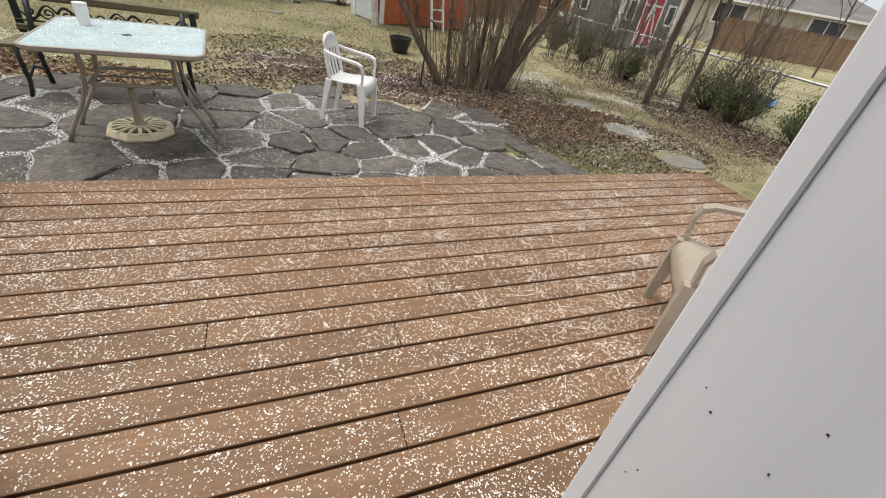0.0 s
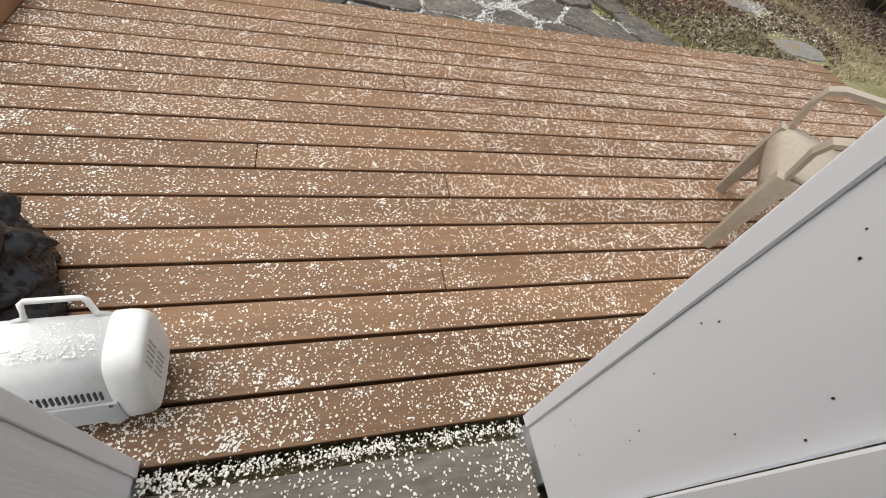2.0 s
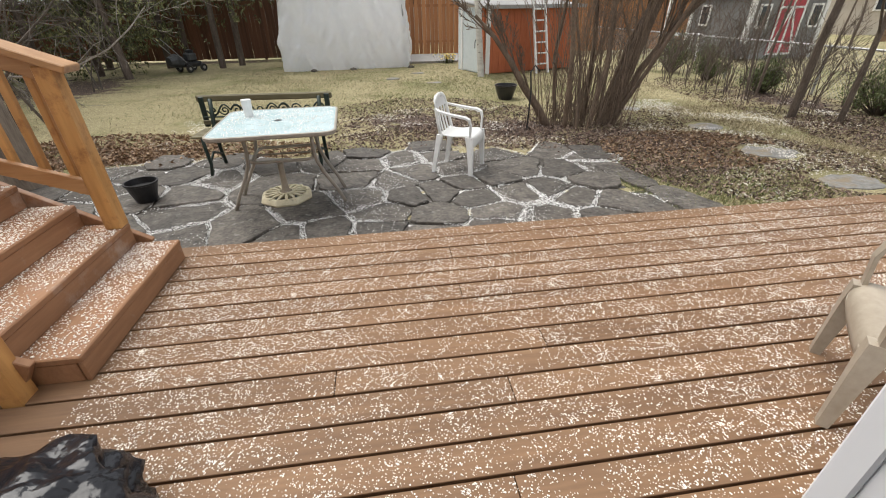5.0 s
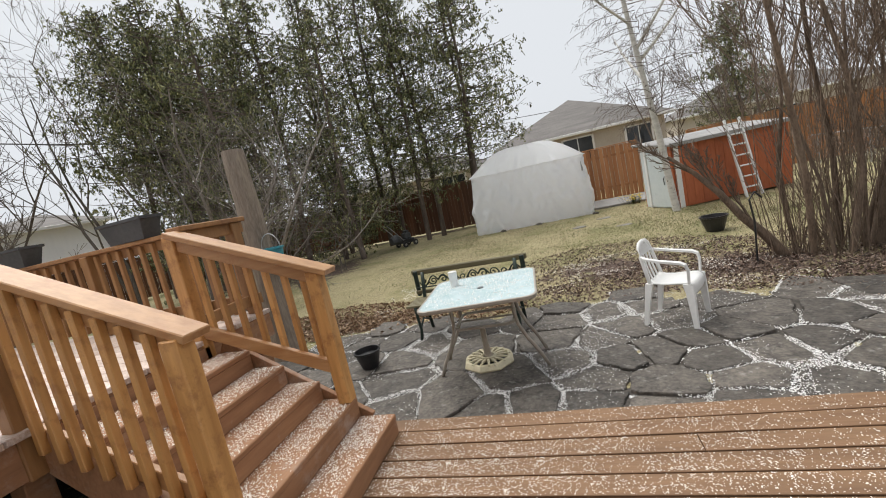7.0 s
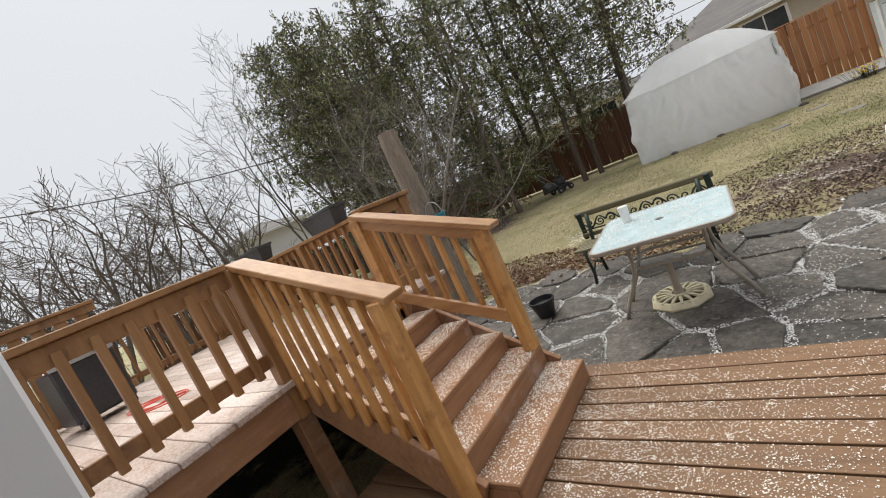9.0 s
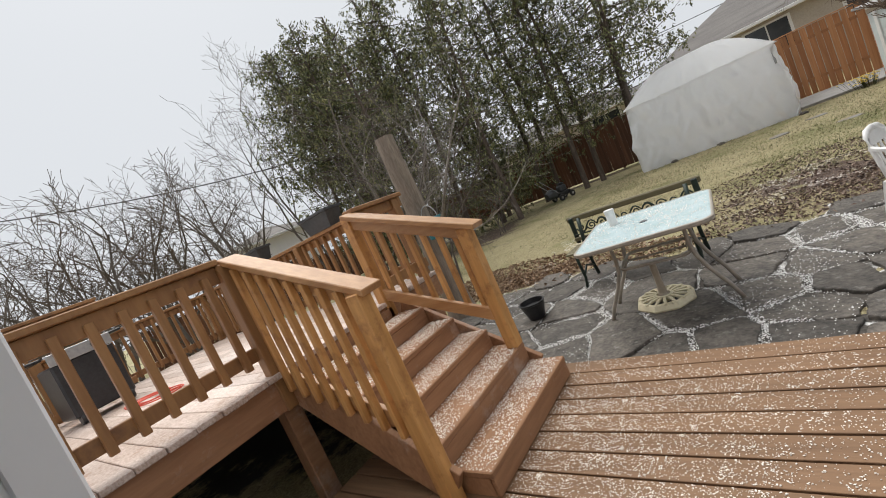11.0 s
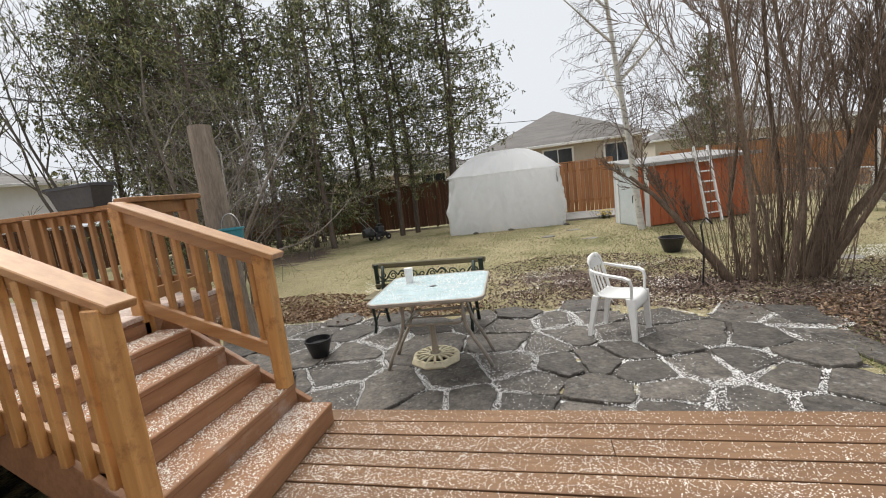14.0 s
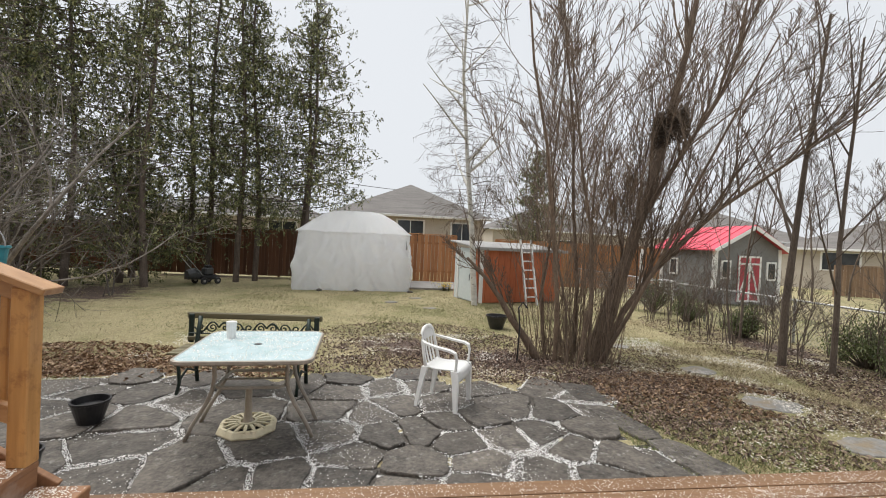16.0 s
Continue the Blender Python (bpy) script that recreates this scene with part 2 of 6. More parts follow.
def make_ground_material():
    m, n, l, b = principled("lawn_and_litter")
    tc = n.new("ShaderNodeTexCoord")
    vec = tc.outputs["Object"]
    fine, mid, big = noise_tex(n, l, vec, 55, 6, 0.7), noise_tex(n, l, vec, 5, 6, 0.7), noise_tex(n, l, vec, 0.7, 5, 0.65)
    straw = ramp(n, l, fine, [(0.30, (0.14, 0.105, 0.06)), (0.50, (0.34, 0.292, 0.155)), (0.70, (0.60, 0.53, 0.33))])
    green = ramp(n, l, fine, [(0.30, (0.09, 0.095, 0.03)), (0.55, (0.19, 0.19, 0.07)), (0.75, (0.36, 0.33, 0.16))])
    lawn = blend(n, l, ramp(n, l, big, [(0.46, (0, 0, 0)), (0.64, (0.85, 0.85, 0.85))]), straw, green)
    lawn = blend(n, l, ramp(n, l, mid, [(0.55, (0, 0, 0)), (0.72, (0.6, 0.6, 0.6))]), lawn, (0.13, 0.10, 0.062))
    litter = ramp(n, l, fine, [(0.30, (0.030, 0.021, 0.016)), (0.48, (0.09, 0.060, 0.045)), (0.62, (0.165, 0.112, 0.085)), (0.78, (0.32, 0.25, 0.20))])
    rusty = ramp(n, l, fine, [(0.30, (0.05, 0.03, 0.018)), (0.48, (0.15, 0.085, 0.045)), (0.64, (0.27, 0.165, 0.09)), (0.78, (0.42, 0.32, 0.21))])
    # near black: the shade under the raised deck is put into this colour
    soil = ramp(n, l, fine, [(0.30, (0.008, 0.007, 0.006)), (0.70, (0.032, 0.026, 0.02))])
    col = lawn
    for at, radius, kind in (((2.3, 3.3), (2.4, 1.9), litter), ((0.7, 4.1), (2.6, 2.0), litter), ((-2.6, 2.7), (2.4, 0.75), rusty), ((7.9, 4.6), (1.9, 5.0), litter), ((3.5, 1.9), (1.1, 1.0), rusty), ((7.2, 1.2), (1.2, 1.6), litter),
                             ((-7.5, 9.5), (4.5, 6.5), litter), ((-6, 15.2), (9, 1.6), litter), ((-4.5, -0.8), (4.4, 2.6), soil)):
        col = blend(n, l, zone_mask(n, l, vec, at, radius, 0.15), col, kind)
    l.new(col, b.inputs["Base Color"])
    b.inputs["Roughness"].default_value = 0.9
    bp = n.new("ShaderNodeBump")
    bp.inputs["Strength"].default_value, bp.inputs["Distance"].default_value = 0.9, 0.03
    l.new(fine, bp.inputs["Height"])
    l.new(bp.outputs[0], b.inputs["Normal"])
    return m


M_GROUND = make_ground_material()
bm = bmesh.new()
xs = [-400, -120, -60, -40, -30] + [-24 + i * 0.5 for i in range(81)] + [20, 30, 40, 60, 120, 400]
ys = [-60, -20, -8] + [-4 + i * 0.5 for i in range(48)] + [25, 30, 40, 60, 120, 400]
grid = [[bm.verts.new((x, y, ground_height(x, y) + (0.03 * noise.noise(Vector((x * 0.9, y * 0.9, 0))) if abs(x) < 25 and 3 < y < 20 else 0))) for x in xs] for y in ys]
for j in range(len(ys) - 1):
    for i in range(len(xs) - 1):
        bm.faces.new((grid[j][i], grid[j][i + 1], grid[j + 1][i + 1], grid[j + 1][i]))
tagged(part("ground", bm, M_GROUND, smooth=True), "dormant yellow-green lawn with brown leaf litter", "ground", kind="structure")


# ---- house wall with the doorway ----
WALL_Y = -2.485
house_wall = thing("wall_house", pose(0, 0, 0), "pale painted house wall with an open doorway", "wall", kind="structure")
# left panel runs on unseen, shutting light out from under the raised deck
part("wall_panel", box(7.2, 0.16, 3.0, (-0.29 - 3.6, WALL_Y - 0.08, 1.3)), M_WHITE, house_wall)
part("wall_panel", box(6.0, 0.16, 3.0, (0.73 + 3.0, WALL_Y - 0.09, 1.3)), M_WHITE, house_wall)
part("wall_panel", box(1.02, 0.16, 0.70, (0.22, WALL_Y - 0.085, 2.455)), M_WHITE, house_wall)
room = thing("room_shell", pose(0, 0, 0), "plain room behind the doorway", "room", kind="structure")
part("room_floor", box(3.4, 2.3, 0.05, (0.2, -4.02, -0.03)), M_SILL, room)
part("room_wall", box(3.4, 0.06, 2.6, (0.2, -5.2, 1.3)), M_WHITE, room)
part("room_wall", box(0.06, 2.5, 2.6, (-1.45, -3.91, 1.3)), M_WHITE, room)
part("room_wall", box(0.06, 2.5, 2.6, (1.9, -3.91, 1.3)), M_WHITE, room)
part("room_ceiling", box(3.4, 2.6, 0.05, (0.2, -3.95, 2.65)), M_WHITE, room)

door_frame = thing("door_1", pose(0, 0, 0), "white painted door frame around the open doorway", "door frame", kind="structure")
part("jamb", box(0.03, 0.255, 2.1, (0.720, WALL_Y - 0.1285, 1.07), 0.004), M_WHITE, door_frame)
part("bead", box(0.008, 0.035, 2.1, (0.7025, WALL_Y - 0.0185, 1.07), 0.003), M_WHITE, door_frame)
part("stop", box(0.05, 0.05, 2.1, (0.708, WALL_Y - 0.283, 1.07), 0.004), M_WHITE, door_frame)
part("jamb", box(0.03, 0.30, 2.1, (-0.283, WALL_Y - 0.127, 1.05), 0.004), M_GRAIN, door_frame)
part("bead", box(0.006, 0.035, 2.1, (-0.2655, WALL_Y + 0.0045, 1.05), 0.002), M_WHITE, door_frame)
part("head", box(1.0, 0.26, 0.03, (0.22, WALL_Y - 0.125, 2.135), 0.004), M_WHITE, door_frame)
part("sill", box(0.95, 0.20, 0.03, (0.217, -2.64, -0.008), 0.004), M_SILL, door_frame)
part("threshold", box(0.95, 0.12, 0.05, (0.217, -2.81, 0.0), 0.006), M_TAUPE, door_frame)

random.seed(13)
for i in range(16):
    part("speck", box(0.0015, random.uniform(0.0012, 0.0026), random.uniform(0.0015, 0.0032), (0.7042, WALL_Y - random.uniform(0.05, 0.24), random.uniform(0.02, 1.1))), M_BLACK, door_frame)

# ---- lower deck ----
deck = thing("deck_floor", pose(0, 0, 0), "brown composite lower deck sprinkled with hail", "deck", kind="structure")
PITCH, BOARD = 0.146, 0.1345
random.seed(4)
JOINT = {14: 0.56, 11: 0.66, 10: -0.09, 9: 0.90, 6: 0.57, 3: 0.58}
LEFT, RIGHT = -2.36, 4.30
for k in range(1, 18):
    y = -PITCH * (k - 0.5)
    cuts = [JOINT[k]] if k in JOINT else []
    for c in (-1.9 + random.random() * 0.5, 2.6 + random.random() * 0.8):
        cuts.append(c)
    xs = [LEFT] + sorted(cuts) + [RIGHT]
    for a, b in zip(xs, xs[1:]):
        ob = part("board", box(b - a - 0.004, BOARD, 0.034, bev=0.002), M_DECK, deck)
        ob.location = ((a + b) / 2, y, -0.017 + random.uniform(-0.0012, 0.0012))
part("fascia", box(RIGHT - LEFT, 0.03, 0.14, (0.9, -0.02, -0.10), 0.003), M_DECK, deck)
part("fascia", box(0.03, 2.44, 0.14, (RIGHT - 0.02, -1.26, -0.10), 0.003), M_DECK, deck)
for i in range(9):
    part("joist", box(0.04, 2.40, 0.10, (-2.2 + i * 0.78, -1.25, -0.087)), M_DECK, deck)

# ---- stairs ----
RISE, RUN, X1, YN, YF = 0.1403, 0.249, -1.155, -1.212, -0.153
UP = 0.838
stairs = thing("staircase", pose(0, 0, 0), "brown stained wooden staircase with hail on its treads", "stairs", kind="structure")
for k in range(1, 6):
    x, z = X1 - RUN * (k - 1), RISE * k
    part("tread", box(RUN + 0.03, YF - YN, 0.036, (x - RUN / 2 - 0.012, (YN + YF) / 2, z - 0.018), 0.006), M_STEP, stairs)
    part("riser", box(0.02, YF - YN - 0.006, RISE - 0.039, (x - 0.012, (YN + YF) / 2, z - 0.037 - (RISE - 0.039) / 2), 0.002), M_STEP, stairs)
part("riser", box(0.02, YF - YN - 0.09, RISE - 0.039, (X1 - RUN * 5 - 0.045, (YN + YF) / 2, UP - 0.107), 0.002), M_STEP, stairs)
part("end_board", box(RUN - 0.02, 0.02, RISE - 0.04, (X1 - RUN / 2 - 0.02, YN + 0.016, (RISE - 0.04) / 2), 0.002), M_STEP, stairs)
part("end_board", box(RUN - 0.02, 0.02, RISE - 0.04, (X1 - RUN / 2 - 0.02, YF - 0.016, (RISE - 0.04) / 2), 0.002), M_STEP, stairs)
for y in (YN - 0.022, YF + 0.022):
    part("stringer", beam((X1 - 0.22, y, 0.05), (X1 - RUN * 5 - 0.02, y, UP - 0.14), 0.04, 0.235), M_STEP, stairs)

# ---- upper deck ----
UX0, UX1, UY0, UY1 = -7.3, X1 - RUN * 5 - 0.03, -2.40, 0.50
upper = thing("upper_deck", pose(0, 0, 0), "raised brown wooden deck dusted white with hail", "deck", kind="structure")
M_SNOWDECK = surface("hail_dusted_board", (0.31, 0.21, 0.155), (0.68, 0.58, 0.53), 60, 2.0, 0.5, 0.25, (0.6, 1.2, 1), stain=(0.30, 0.17, 0.105), stain_at=(0.56, 0.70), stain_size=6)
n_up = 20
for i in range(n_up):
    y = UY0 + (i + 0.5) * (UY1 - UY0) / n_up
    cut = UX0 + random.uniform(1.4, 3.4)
    for a, b in ((UX0, cut), (cut, UX1 + random.uniform(-0.01, 0.012) + (0.04 if y < YN else 0))):
        ob = part("board", box(b - a - 0.004, (UY1 - UY0) / n_up - 0.005, 0.036, bev=0.004), M_SNOWDECK, upper)
        ob.location = ((a + b) / 2, y, UP - 0.018)
part("fascia", box(0.04, UY1 - UY0, 0.20, (UX1 - 0.045, (UY0 + UY1) / 2, UP - 0.142), 0.004), M_STEP, upper)
part("fascia", box(UX1 - UX0 - 0.1, 0.04, 0.20, ((UX0 + UX1) / 2, UY1 - 0.03, UP - 0.142), 0.004), M_STEP, upper)
for x, y in ((UX1 - 0.13, YN - 0.06), (UX1 - 0.13, UY0 + 0.1), (UX1 - 0.13, UY1 - 0.1), (UX0 + 0.2, UY1 - 0.1), (UX0 + 0.2, UY0 + 0.1)):
    part("support_post", box(0.12, 0.12, UP - 0.04 + 0.20, (x, y, (UP - 0.04 - 0.20) / 2), 0.006), M_STEP, upper)
for i in range(9):
    part("joist", box(0.04, UY1 - UY0 - 0.14, 0.14, (UX0 + 0.3 + i * (UX1 - UX0 - 0.6) / 8, (UY0 + UY1) / 2, UP - 0.112)), M_STEP, upper)
# skirts added at the sides to block light and keep the underside dark
part("skirt", box(UX1 - UX0 - 0.3, 0.03, 0.85, ((UX0 + UX1) / 2, UY1 - 0.07, 0.21), 0.002), M_FENCE, upper)
part("skirt", box(0.03, UY1 - UY0 - 0.1, 0.85, (UX0 + 0.06, (UY0 + UY1) / 2, 0.21), 0.002), M_FENCE, upper)
part("skirt", box(0.03, 1.28, 0.75, (UX1 - 0.09, -0.23, 0.27), 0.002), M_FENCE, upper)


# ---- railings ----
def rail_run(name, a, b, top, floor, cap_mat, bar_mat, n, side, label, cap=0.135, picket=0.038, deep=0.09, stop=1.0, drop=0.055):
    """A railing from a to b (plan points): cap, upper and lower rail, pickets on one side, end posts."""
    run = thing(name, pose(0, 0, 0), label, "railing", group="deck railings")
    a, b = Vector(a), Vector(b)
    d = (b - a).normalized()
    out = Vector((-d.y, d.x)) * side
    def at(t, z, off=0.0):
        p = a.lerp(b, t) + out * off
        return (p.x, p.y, z)
    part("cap", beam(at(0, top[0] - 0.02), at(1, top[1] - 0.02), cap, 0.038, 0.005), cap_mat, run)
    def between(u, v, f):
        return u + (v - u) * f
    part("upper_rail", beam(at(0, top[0] - 0.04 - deep / 2), at(stop, between(*top, stop) - 0.04 - deep / 2), 0.036, deep, 0.004), cap_mat, run)
    part("lower_rail", beam(at(0, floor[0]), at(stop, between(*floor, stop)), 0.036, 0.088, 0.004), cap_mat, run)
    for k in range(n):
        t = (k + 0.75) / (n + 0.5)
        z1 = top[0] + (top[1] - top[0]) * t - drop
        z0 = floor[0] + (floor[1] - floor[0]) * t - 0.07
        p = a.lerp(b, t) + out * (0.018 + picket / 2)
        bm = box(picket, picket, z1 - z0, bev=0.004)
        bmesh.ops.rotate(bm, verts=bm.verts, cent=(0, 0, 0), matrix=Matrix.Rotation(math.atan2(d.y, d.x), 3, "Z"))
        ob = part("picket", bm, bar_mat, run)
        ob.location = (p.x, p.y, (z0 + z1) / 2)
    return run


def post(run, x, y, z0, z1, material, size=0.09):
    ob = part("post", box(size, size, z1 - z0, bev=0.006), material, run)
    ob.location = (x, y, (z0 + z1) / 2)


XT = UX1 - 0.05
far = rail_run("stair_railing", (XT, YF - 0.05), (-1.325, YF - 0.05), (1.635, 1.185), (0.91, 0.475), M_RAILH, M_RAIL, 8, 1,
               "new golden pine stair railing with square pickets", stop=0.90)
post(far, -1.445, YF - 0.047, RISE * 2, 1.10 + 0.085, M_RAIL)
post(far, XT - 0.0, YF - 0.045, UP - 0.2, 1.60, M_RAIL)
near = rail_run("stair_railing", (XT, YN - 0.02), (-1.335, YN - 0.02), (1.635, 1.175), (0.80, 0.36), M_RAILH, M_RAIL, 9, -1,
                "new golden pine stair railing with square pickets", stop=0.90)
post(near, -1.41, YN - 0.055, -0.02, 1.165, M_RAIL)
post(near, XT, YN - 0.07, UP - 0.25, 1.60, M_OLDRAIL)
rail_run("deck_railing", (XT - 0.02, YN - 0.1), (XT - 0.02, UY0 + 0.02), (1.64, 1.64), (1.0, 1.0), M_OLDRAIL, M_OLDRAIL, 7, 1, "aged brown deck railing with chunky pickets", picket=0.042, deep=0.105, drop=0.085)
rail_run("deck_railing", (XT - 0.02, YF + 0.0), (XT - 0.02, UY1 - 0.02), (1.66, 1.66), (0.95, 0.95), M_OLDRAIL, M_OLDRAIL, 4, 1, "short aged brown deck railing beside the stairs")
north = rail_run("deck_railing", (XT + 0.03, UY1 - 0.05), (UX0, UY1 - 0.05), (1.66, 1.66), (0.95, 0.95), M_OLDRAIL, M_OLDRAIL, 34, 1, "long aged brown deck railing carrying planters")
for x in (XT - 0.02, -4.2, -5.8, UX0 + 0.05):
    post(north, x, UY1 - 0.1, UP, 1.62, M_OLDRAIL)
west = rail_run("deck_railing", (UX0 + 0.03, UY1 - 0.1), (UX0 + 0.03, UY0), (1.66, 1.66), (0.95, 0.95), M_OLDRAIL, M_OLDRAIL, 20, 1, "aged brown deck railing at the far end")
rail_run("privacy_railing", (-6.6, -1.0), (-6.6, UY0 + 0.05), (2.12, 2.12), (0.95, 0.95), M_OLDRAIL, M_OLDRAIL, 6, -1, "taller brown slatted screen on the deck", picket=0.115)

# ---- things on the upper deck ----
def planter_box(m):
    p = thing("planter_box", m, "dark grey plastic planter trough on the railing", "planter", group="railing planters")
    rings = []
    for z, w, l in ((0, 0.075, 0.22), (0.17, 0.10, 0.27), (0.175, 0.115, 0.285), (0.20, 0.115, 0.285), (0.20, 0.095, 0.265), (0.14, 0.09, 0.25)):
        rings.append([Vector((sx * l, sy * w, z)) for sx, sy in ((-1, -1), (1, -1), (1, 1), (-1, 1))])
    soup("trough", [shell(rings)], M_BLACKGREY, p)
    return p


M_BLACKGREY = surface("dark_grey_plastic", (0.035, 0.037, 0.04), (0.065, 0.067, 0.07), 30, 4, 0.5, 0.05)
planter_box(pose(-5.25, UY1 - 0.05, 1.66, 0, 0, 2))
planter_box(pose(-3.62, UY1 - 0.05, 1.66, 0, 0, -3))

grill = thing("barbecue_grill", pose(-5.72, -1.58, UP, 0, 0, 6), "black gas barbecue with a silver control panel", "barbecue")
part("cabinet", box(0.50, 0.54, 0.58, (0, 0, 0.37), 0.02), M_BLACK, grill)
hood = []
for y in (-0.27, 0.27):
    hood.append([Vector((0.26 * math.cos(a), y, 0.80 + 0.07 * math.sin(a))) for a in [math.pi * k / 10 for k in range(11)]])
soup("hood", [shell(hood)], M_BLACK, grill, smooth=False)
part("control_panel", box(0.03, 0.54, 0.12, (0.272, 0, 0.71), 0.006), M_STEEL, grill)
for y in (-0.16, 0.12):
    kv, kf = revolve([(0.0, 0.0), (0.035, 0.0), (0.03, 0.03), (0.0, 0.03)], 12)
    ob = soup("knob", [(kv, kf)], M_BLACK, grill)
    ob.matrix_basis = pose(0.288, y, 0.71, 0, 90, 0)
part("side_shelf", box(0.40, 0.14, 0.03, (0, 0.345, 0.76), 0.008), M_BLACK, grill)
part("side_shelf", box(0.40, 0.14, 0.03, (0, -0.345, 0.76), 0.008), M_BLACK, grill)
for y in (-0.22, 0.22):
    wv, wf = revolve([(0.0, -0.02), (0.06, -0.02), (0.065, 0), (0.06, 0.02), (0.0, 0.02)], 14)
    ob = soup("wheel", [(wv, wf)], M_BLACK, grill)
    ob.matrix_basis = pose(0.2, y, 0.066, 90, 0, 0)

M_CORD = surface("orange_red_cord", (0.55, 0.05, 0.025), (0.70, 0.10, 0.05), 20, 3, 0.5, 0)
random.seed(7)
pts = []
for i in range(90):
    a = i * 0.30
    pts.append((-4.75 + 0.28 * math.cos(a) * (1 + 0.3 * math.sin(i * 0.13)) + 0.004 * i, -1.42 + 0.13 * math.sin(a * 1.03) + 0.05 * math.sin(i * 0.4), UP + 0.008 + 0.00015 * i))
tagged(soup("extension_cord", [tube(pts, 0.006, 5)], M_CORD), "orange-red extension cord coiled on the white deck boards", "cord")

# ---- deck chairs ----
def slab(points, thick):
    """A bent strip: rows of (left, right) points given a thickness."""
    rings = []
    for i, (p, q) in enumerate(points):
        p, q = Vector(p), Vector(q)
        a = Vector(points[min(i + 1, len(points) - 1)][0]) - Vector(points[max(i - 1, 0)][0])
        nrm = a.cross(q - p).normalized() * (thick / 2)
        rings.append([p + nrm, q + nrm, q - nrm, p - nrm])
    return shell(rings)


def plastic_chair(name, m, material, label, group="plastic chairs"):
    """A stacking plastic armchair that faces -y."""
    c = thing(name, m @ Matrix.Diagonal((0.90, 0.80, 0.96, 1)), label, "chair", group=group)
    # seat pan with a rolled front edge
    rows = []
    for y, z, w in ((-0.240, 0.270, 0.17), (-0.262, 0.300, 0.195), (-0.276, 0.335, 0.21), (-0.278, 0.368, 0.22), (-0.268, 0.395, 0.226), (-0.245, 0.412, 0.232), (-0.21, 0.42, 0.238), (-0.1, 0.415, 0.24), (0.05, 0.405, 0.225), (0.17, 0.41, 0.21), (0.21, 0.435, 0.205)):
        rows.append([(w * k / 5, y, z + 0.012 * abs(k / 5) ** 2.5 + (0.05 * (1 - (k / 5) ** 2) if z < 0.28 else 0)) for k in range(-5, 6)])
    top = [[Vector(p) for p in r] for r in rows]
    bot = [[Vector(p) - Vector((0, 0, 0.012)) for p in r] for r in rows]
    soup("seat", [shell([t + b[::-1] for t, b in zip(top, bot)])], material, c, smooth=True)
    # back: two side rails, rounded head, slats
    def lean(z):
        return 0.205 + (z - 0.43) * 0.28
    for s in (-1, 1):
        pts = [(s * 0.205, lean(0.40), 0.40), (s * 0.198, lean(0.55), 0.55), (s * 0.182, lean(0.68), 0.68), (s * 0.155, lean(0.755), 0.755), (s * 0.10, lean(0.79), 0.79), (0, lean(0.80), 0.80)]
        soup("back_rail", [tube(pts, [0.024, 0.022, 0.022, 0.024, 0.026, 0.027], 8)], material, c, smooth=True)
    soup("head_panel", [slab([((-0.175, lean(0.68), 0.685), (0.175, lean(0.68), 0.685)), ((-0.165, lean(0.73), 0.73), (0.165, lean(0.73), 0.73)), ((-0.11, lean(0.785), 0.785), (0.11, lean(0.785), 0.785))], 0.014)], material, c)
    for x in (-0.09, 0.0, 0.09):
        soup("slat", [slab([((x - 0.016, lean(0.43), 0.425), (x + 0.016, lean(0.43), 0.425)), ((x - 0.016, lean(0.56) + 0.012, 0.56), (x + 0.016, lean(0.56) + 0.012, 0.56)), ((x - 0.016, lean(0.69), 0.69), (x + 0.016, lean(0.69), 0.69))], 0.012)], material, c)
    for s in (-1, 1):
        # front leg runs up into the arm support
        def ring(x, y, z, w, d):
            return [Vector((s * (x + w), y - d, z)), Vector((s * (x + w), y + d, z)), Vector((s * (x - w), y + d, z)), Vector((s * (x - w), y - d, z))]
        soup("front_leg", [shell([ring(0.262, -0.262, 0.0, 0.020, 0.024), ring(0.252, -0.25, 0.2, 0.024, 0.034), ring(0.243, -0.24, 0.33, 0.028, 0.043), ring(0.235, -0.225, 0.42, 0.03, 0.052)])], material, c)
        soup("rear_leg", [shell([ring(0.245, 0.30, 0.0, 0.018, 0.022), ring(0.232, 0.255, 0.2, 0.022, 0.030), ring(0.215, 0.205, 0.42, 0.026, 0.042)])], material, c)
        soup("armrest", [slab([((s * 0.215, -0.235, 0.42), (s * 0.262, -0.235, 0.42)), ((s * 0.222, -0.245, 0.55), (s * 0.275, -0.245, 0.55)), ((s * 0.225, -0.225, 0.605), (s * 0.29, -0.225, 0.605)), ((s * 0.228, -0.17, 0.625), (s * 0.295, -0.17, 0.625)),
                               ((s * 0.228, 0.05, 0.645), (s * 0.285, 0.05, 0.645)), ((s * 0.21, 0.20, 0.665), (s * 0.255, 0.215, 0.665)), ((s * 0.19, 0.262, 0.68), (s * 0.225, 0.27, 0.68))], 0.02)], material, c)
    return c


M_TAUPEP = surface("taupe_plastic", (0.29, 0.245, 0.19), (0.37, 0.32, 0.255), 30, 3, 0.4, 0.03)
plastic_chair("armchair", pose(2.10, -1.85, 0.0, 0, 0, -133), M_TAUPEP, "taupe plastic stacking armchair on the brown deck")

